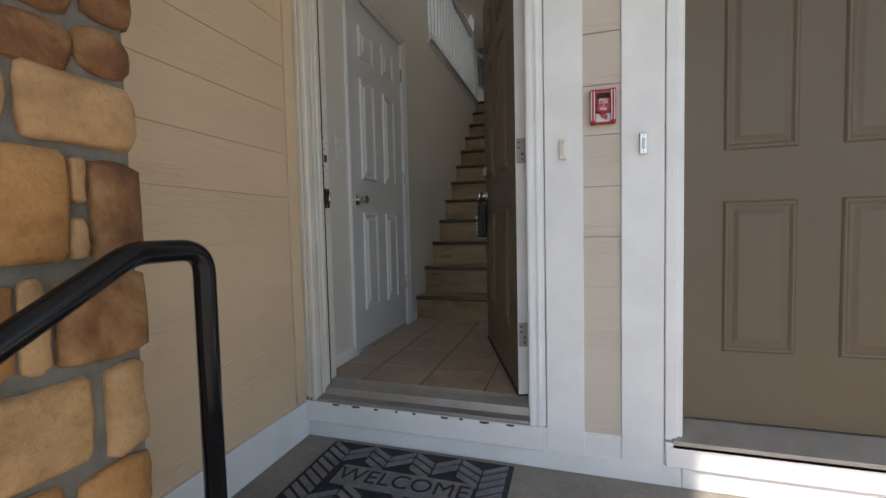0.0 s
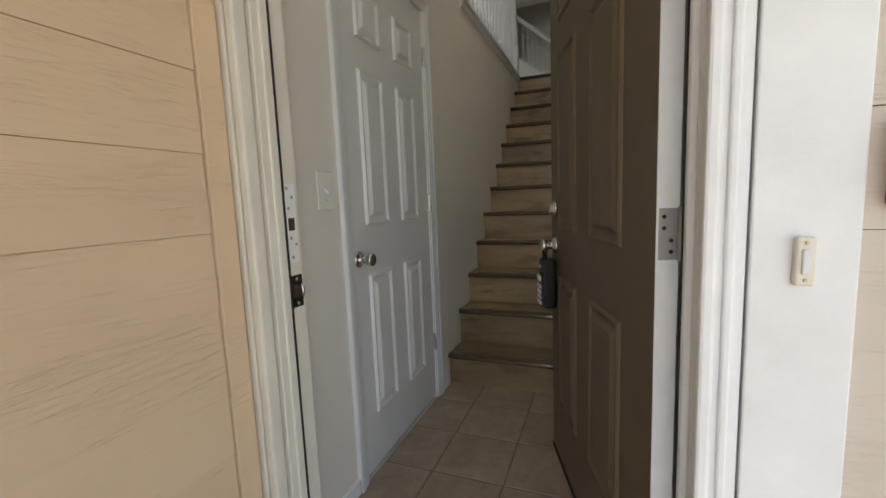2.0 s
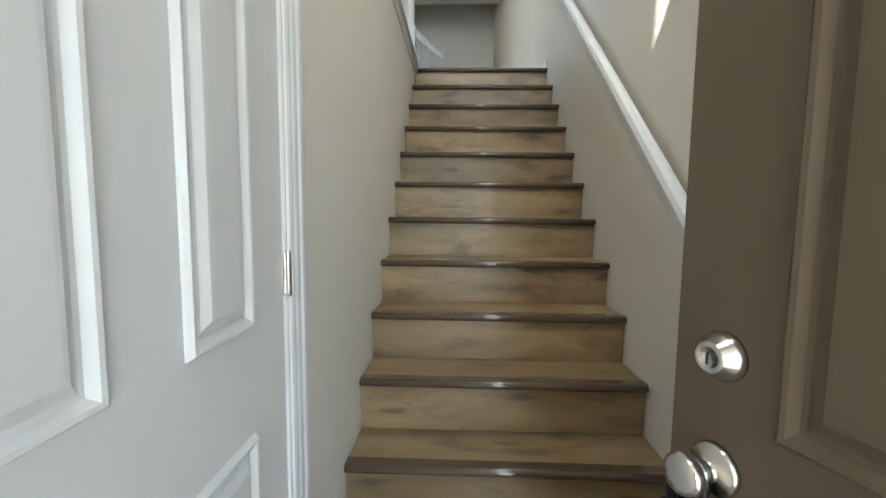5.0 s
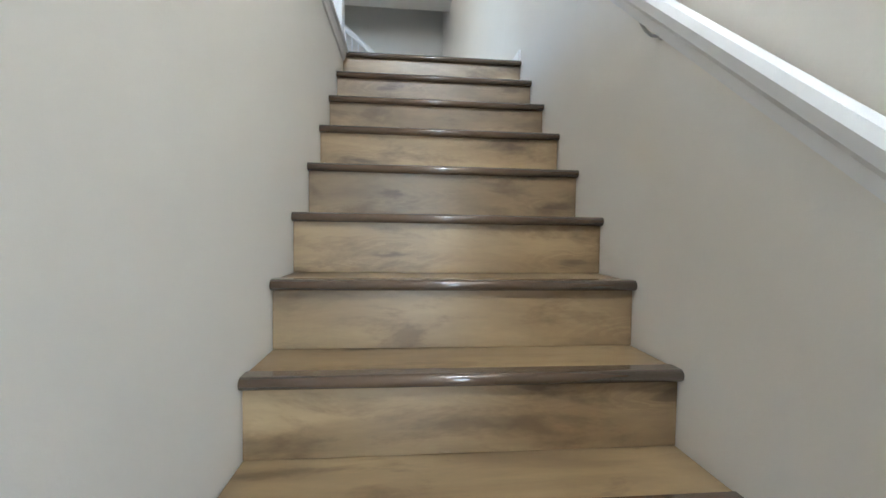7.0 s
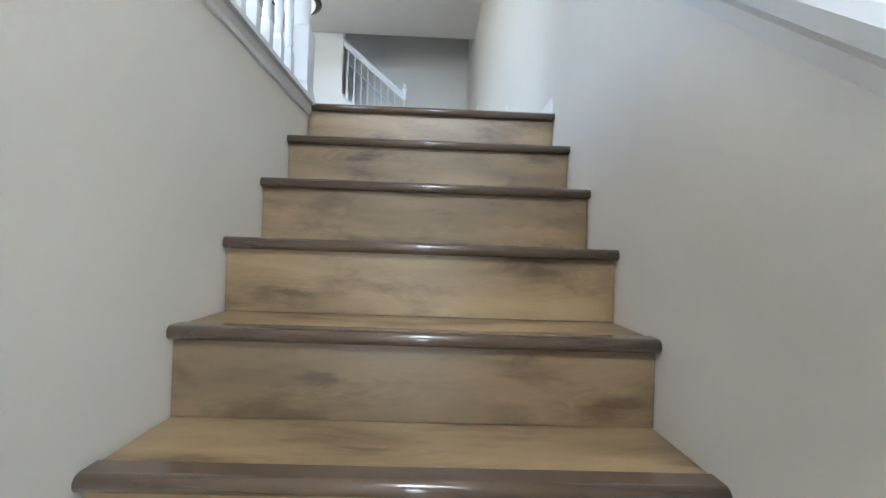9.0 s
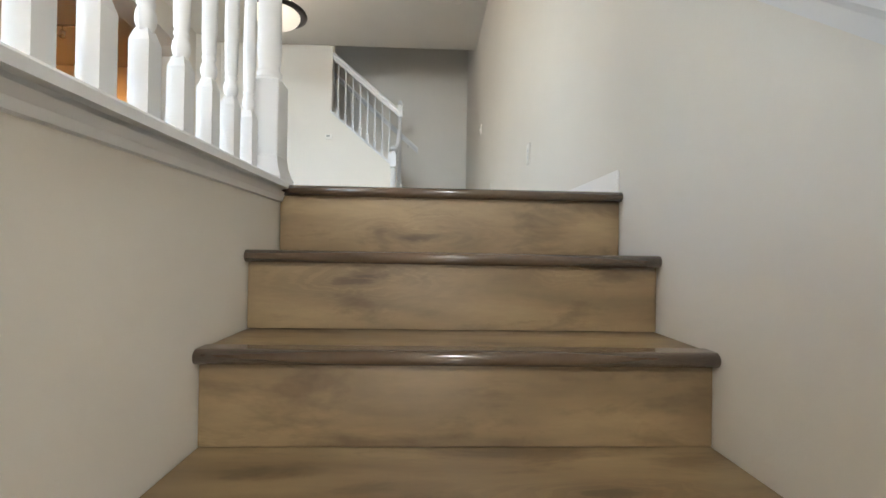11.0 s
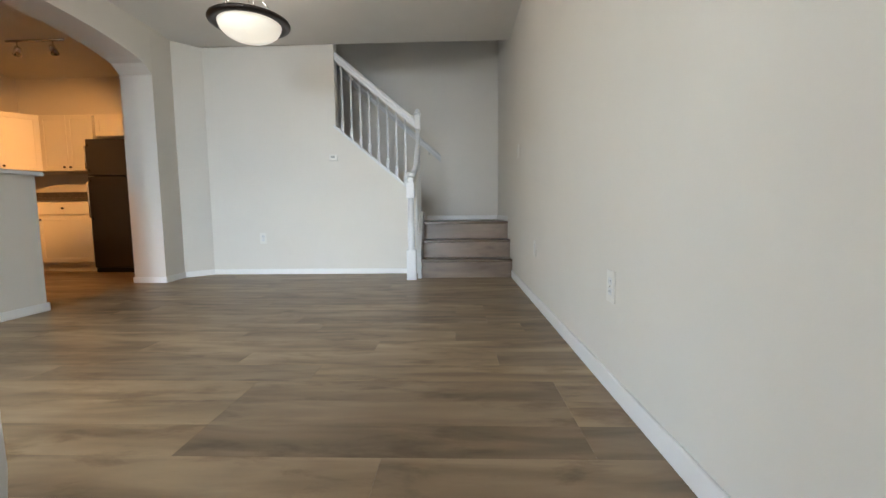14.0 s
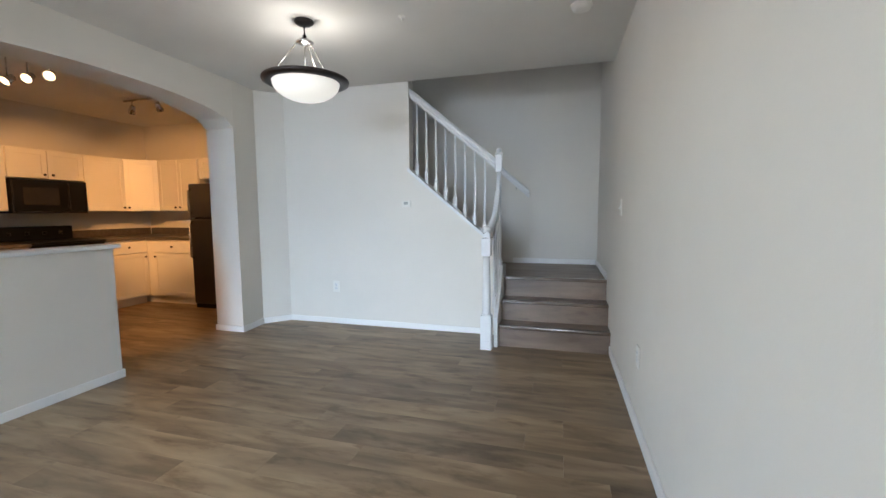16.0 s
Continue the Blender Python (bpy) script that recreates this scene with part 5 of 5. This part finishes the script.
fr = thing("refrigerator", (-3.6, 7.25, F), "tall dark stainless top-freezer refrigerator", "refrigerator")
part("cabinet_body", bm_box(-3.955, -3.205, 7.0, 7.59, F + 0.02, 3.968, 0.006), BLACK, fr)
part("freezer_door", bm_box(-3.958, -3.202, 6.925, 6.996, 3.54, 3.972, 0.012, 3), STEEL, fr)
part("fridge_door", bm_box(-3.958, -3.202, 6.925, 6.996, F + 0.06, 3.528, 0.012, 3), STEEL, fr)
part("freezer_handle", bm_tube([(-3.925, 6.926, 3.60), (-3.925, 6.885, 3.62), (-3.925, 6.885, 3.88), (-3.925, 6.926, 3.90)], 0.011, 10), CHROME, fr)
part("fridge_handle", bm_tube([(-3.925, 6.926, 3.02), (-3.925, 6.885, 3.04), (-3.925, 6.885, 3.46), (-3.925, 6.926, 3.48)], 0.011, 10), CHROME, fr)
part("toe_grille", bm_box(-3.95, -3.21, 6.94, 7.0, F, F + 0.055, 0.004), BLACK, fr)


def track_light(points, aims, lit, label):
    th = thing("track_light", (*points[0][:2], CEILING), label, "track light", group="kitchen track lights")
    a, b = Vector(points[0]), Vector(points[-1])
    d = (b - a).normalized() * 0.12
    part("track", bm_tube([(a - d).to_tuple()[:2] + (CEILING - 0.012,), (b + d).to_tuple()[:2] + (CEILING - 0.012,)], 0.012, 8), CHROME, th)
    for p, aim in zip(points, aims):
        p = Vector(p)
        m = look(p, aim) @ pose(0, 0, 0, 180, 0, 0)
        part("stem", bm_tube([(p.x, p.y, CEILING - 0.015), (p.x, p.y, p.z + 0.02)], 0.006, 8), CHROME, th)
        hd = part("head", bm_lathe([(0.018, -0.055), (0.026, -0.05), (0.03, -0.02), (0.042, 0.035), (0.039, 0.035), (0.026, -0.01), (0.005, -0.02)], 18, m), CHROME, th)
        part("bulb", bm_lathe([(0.01, -0.01), (0.022, 0.0), (0.034, 0.024), (0.03, 0.03), (0.01, 0.033)], 16, m), BULB if lit else KEY, hd)
    return th


HEADS = [(-3.19, 5.04, 4.67), (-3.42, 5.03, 4.67), (-3.64, 5.02, 4.67)]
AIMS = [(-2.4, 4.2, 4.0), (-2.8, 4.0, 3.9), (-3.4, 3.9, 3.8)]
track_light(HEADS, AIMS, True, "kitchen track light with three lit warm spots")
track_light([(-4.12, 6.4, 4.78), (-3.72, 6.39, 4.78)], [(-5.1, 7.0, 3.4), (-4.3, 7.5, 3.4)], False, "kitchen track light with small spot heads")
for p, q, watts, cone in (((-3.19, 5.04, 4.56), (-4.6, 7.3, 3.75), 20, 52), ((-3.42, 5.03, 4.56), (-5.1, 6.1, 3.7), 13, 60), ((-3.64, 5.02, 4.56), (-4.1, 6.4, 2.4), 9, 85)):
    lamp("kitchen_spot", "SPOT", look(p, q), watts, (1.0, 0.45, 0.13), radius=0.04, cone=radians(cone))

# ---- windows of the front wall ----


def window(name, x0, x1, z0, z1, label, front=FRONT):
    th = thing(name, ((x0 + x1) / 2, front, z0), label, "window", kind="structure")
    y0, y1 = front + 0.03, front + 0.08
    part("window_frame", join(bm_box(x0, x0 + 0.05, y0, y1, z0, z1), bm_box(x1 - 0.05, x1, y0, y1, z0, z1), bm_box(x0 + 0.05, x1 - 0.05, y0, y1, z0, z0 + 0.05), bm_box(x0 + 0.05, x1 - 0.05, y0, y1, z1 - 0.05, z1)), WHITE, th)
    pane = part("pane", bm_box(x0 + 0.05, x1 - 0.05, y0 + 0.02, y0 + 0.026, z0 + 0.05, z1 - 0.05), GLASS, th)
    pane.visible_shadow = False


window("window_1", 0.14, 1.0, 4.2, 4.84, "high white-framed window above the entry")
window("window_2", -2.4, -0.3, 2.95, 4.6, "wide white-framed living room window", -3.4)

# ---- hall tiles and floor planks ----
hall = thing("floor_hall", (0.5, -0.65, 0), "beige ceramic tile floor of the entry hall", "floor", kind="structure")
TP = 0.2935
for i in range(-1, 4):
    for j in range(-2, 5):
        x0, y0 = 0.216 + TP * i, -0.494 - TP * (j - 1)
        x1, y1 = x0 + TP, y0 + TP
        x0, x1, y0, y1 = max(0.0, x0 + 0.004), min(W, x1 - 0.004), max(-1.312, y0 + 0.004), min(0.022, y1 - 0.004)
        if x1 - x0 > 0.03 and y1 - y0 > 0.03:
            part("tile", bm_box(x0, x1, y0, y1, -0.008, 0.0, 0.002, 1), TILE, hall)

floor = thing("floor", (-1.2, 4.5, F), "grey-brown oak-look vinyl plank floor", "floor", kind="structure")
rp = random.Random(5)
PW, PL = 0.178, 1.22
plank_cache = {}


def plank(x0, x1, y0, y1):
    w, h = round(x1 - x0, 3), round(y1 - y0, 3)
    if w < 0.03 or h < 0.02:
        return
    if (w, h) not in plank_cache:
        plank_cache[(w, h)] = mesh_of("plank", bm_box(0.0002, w - 0.0002, 0.0002, h - 0.0002, -0.012, 0.0, 0.0004, 1), OAK_FLOOR)
    piece("plank", plank_cache[(w, h)], (x0, y0, F), floor)


def plank_field(x0, x1, y0, y1, seed):
    y = y0
    while y < y1 - 0.01:
        ye = min(y + PW, y1)
        x = x0 - rp.choice((0.0, 0.2, 0.41, 0.61, 0.81, 1.02))
        while x < x1:
            plank(max(x, x0), min(x + PL, x1), y, ye)
            x += PL
        y = ye


plank_field(-5.44, W, 2.445, 6.715, 1)
plank_field(-2.51, -0.125, 0.6, 2.445, 2)
plank_field(-5.44, -2.86, 6.715, 7.59, 3)
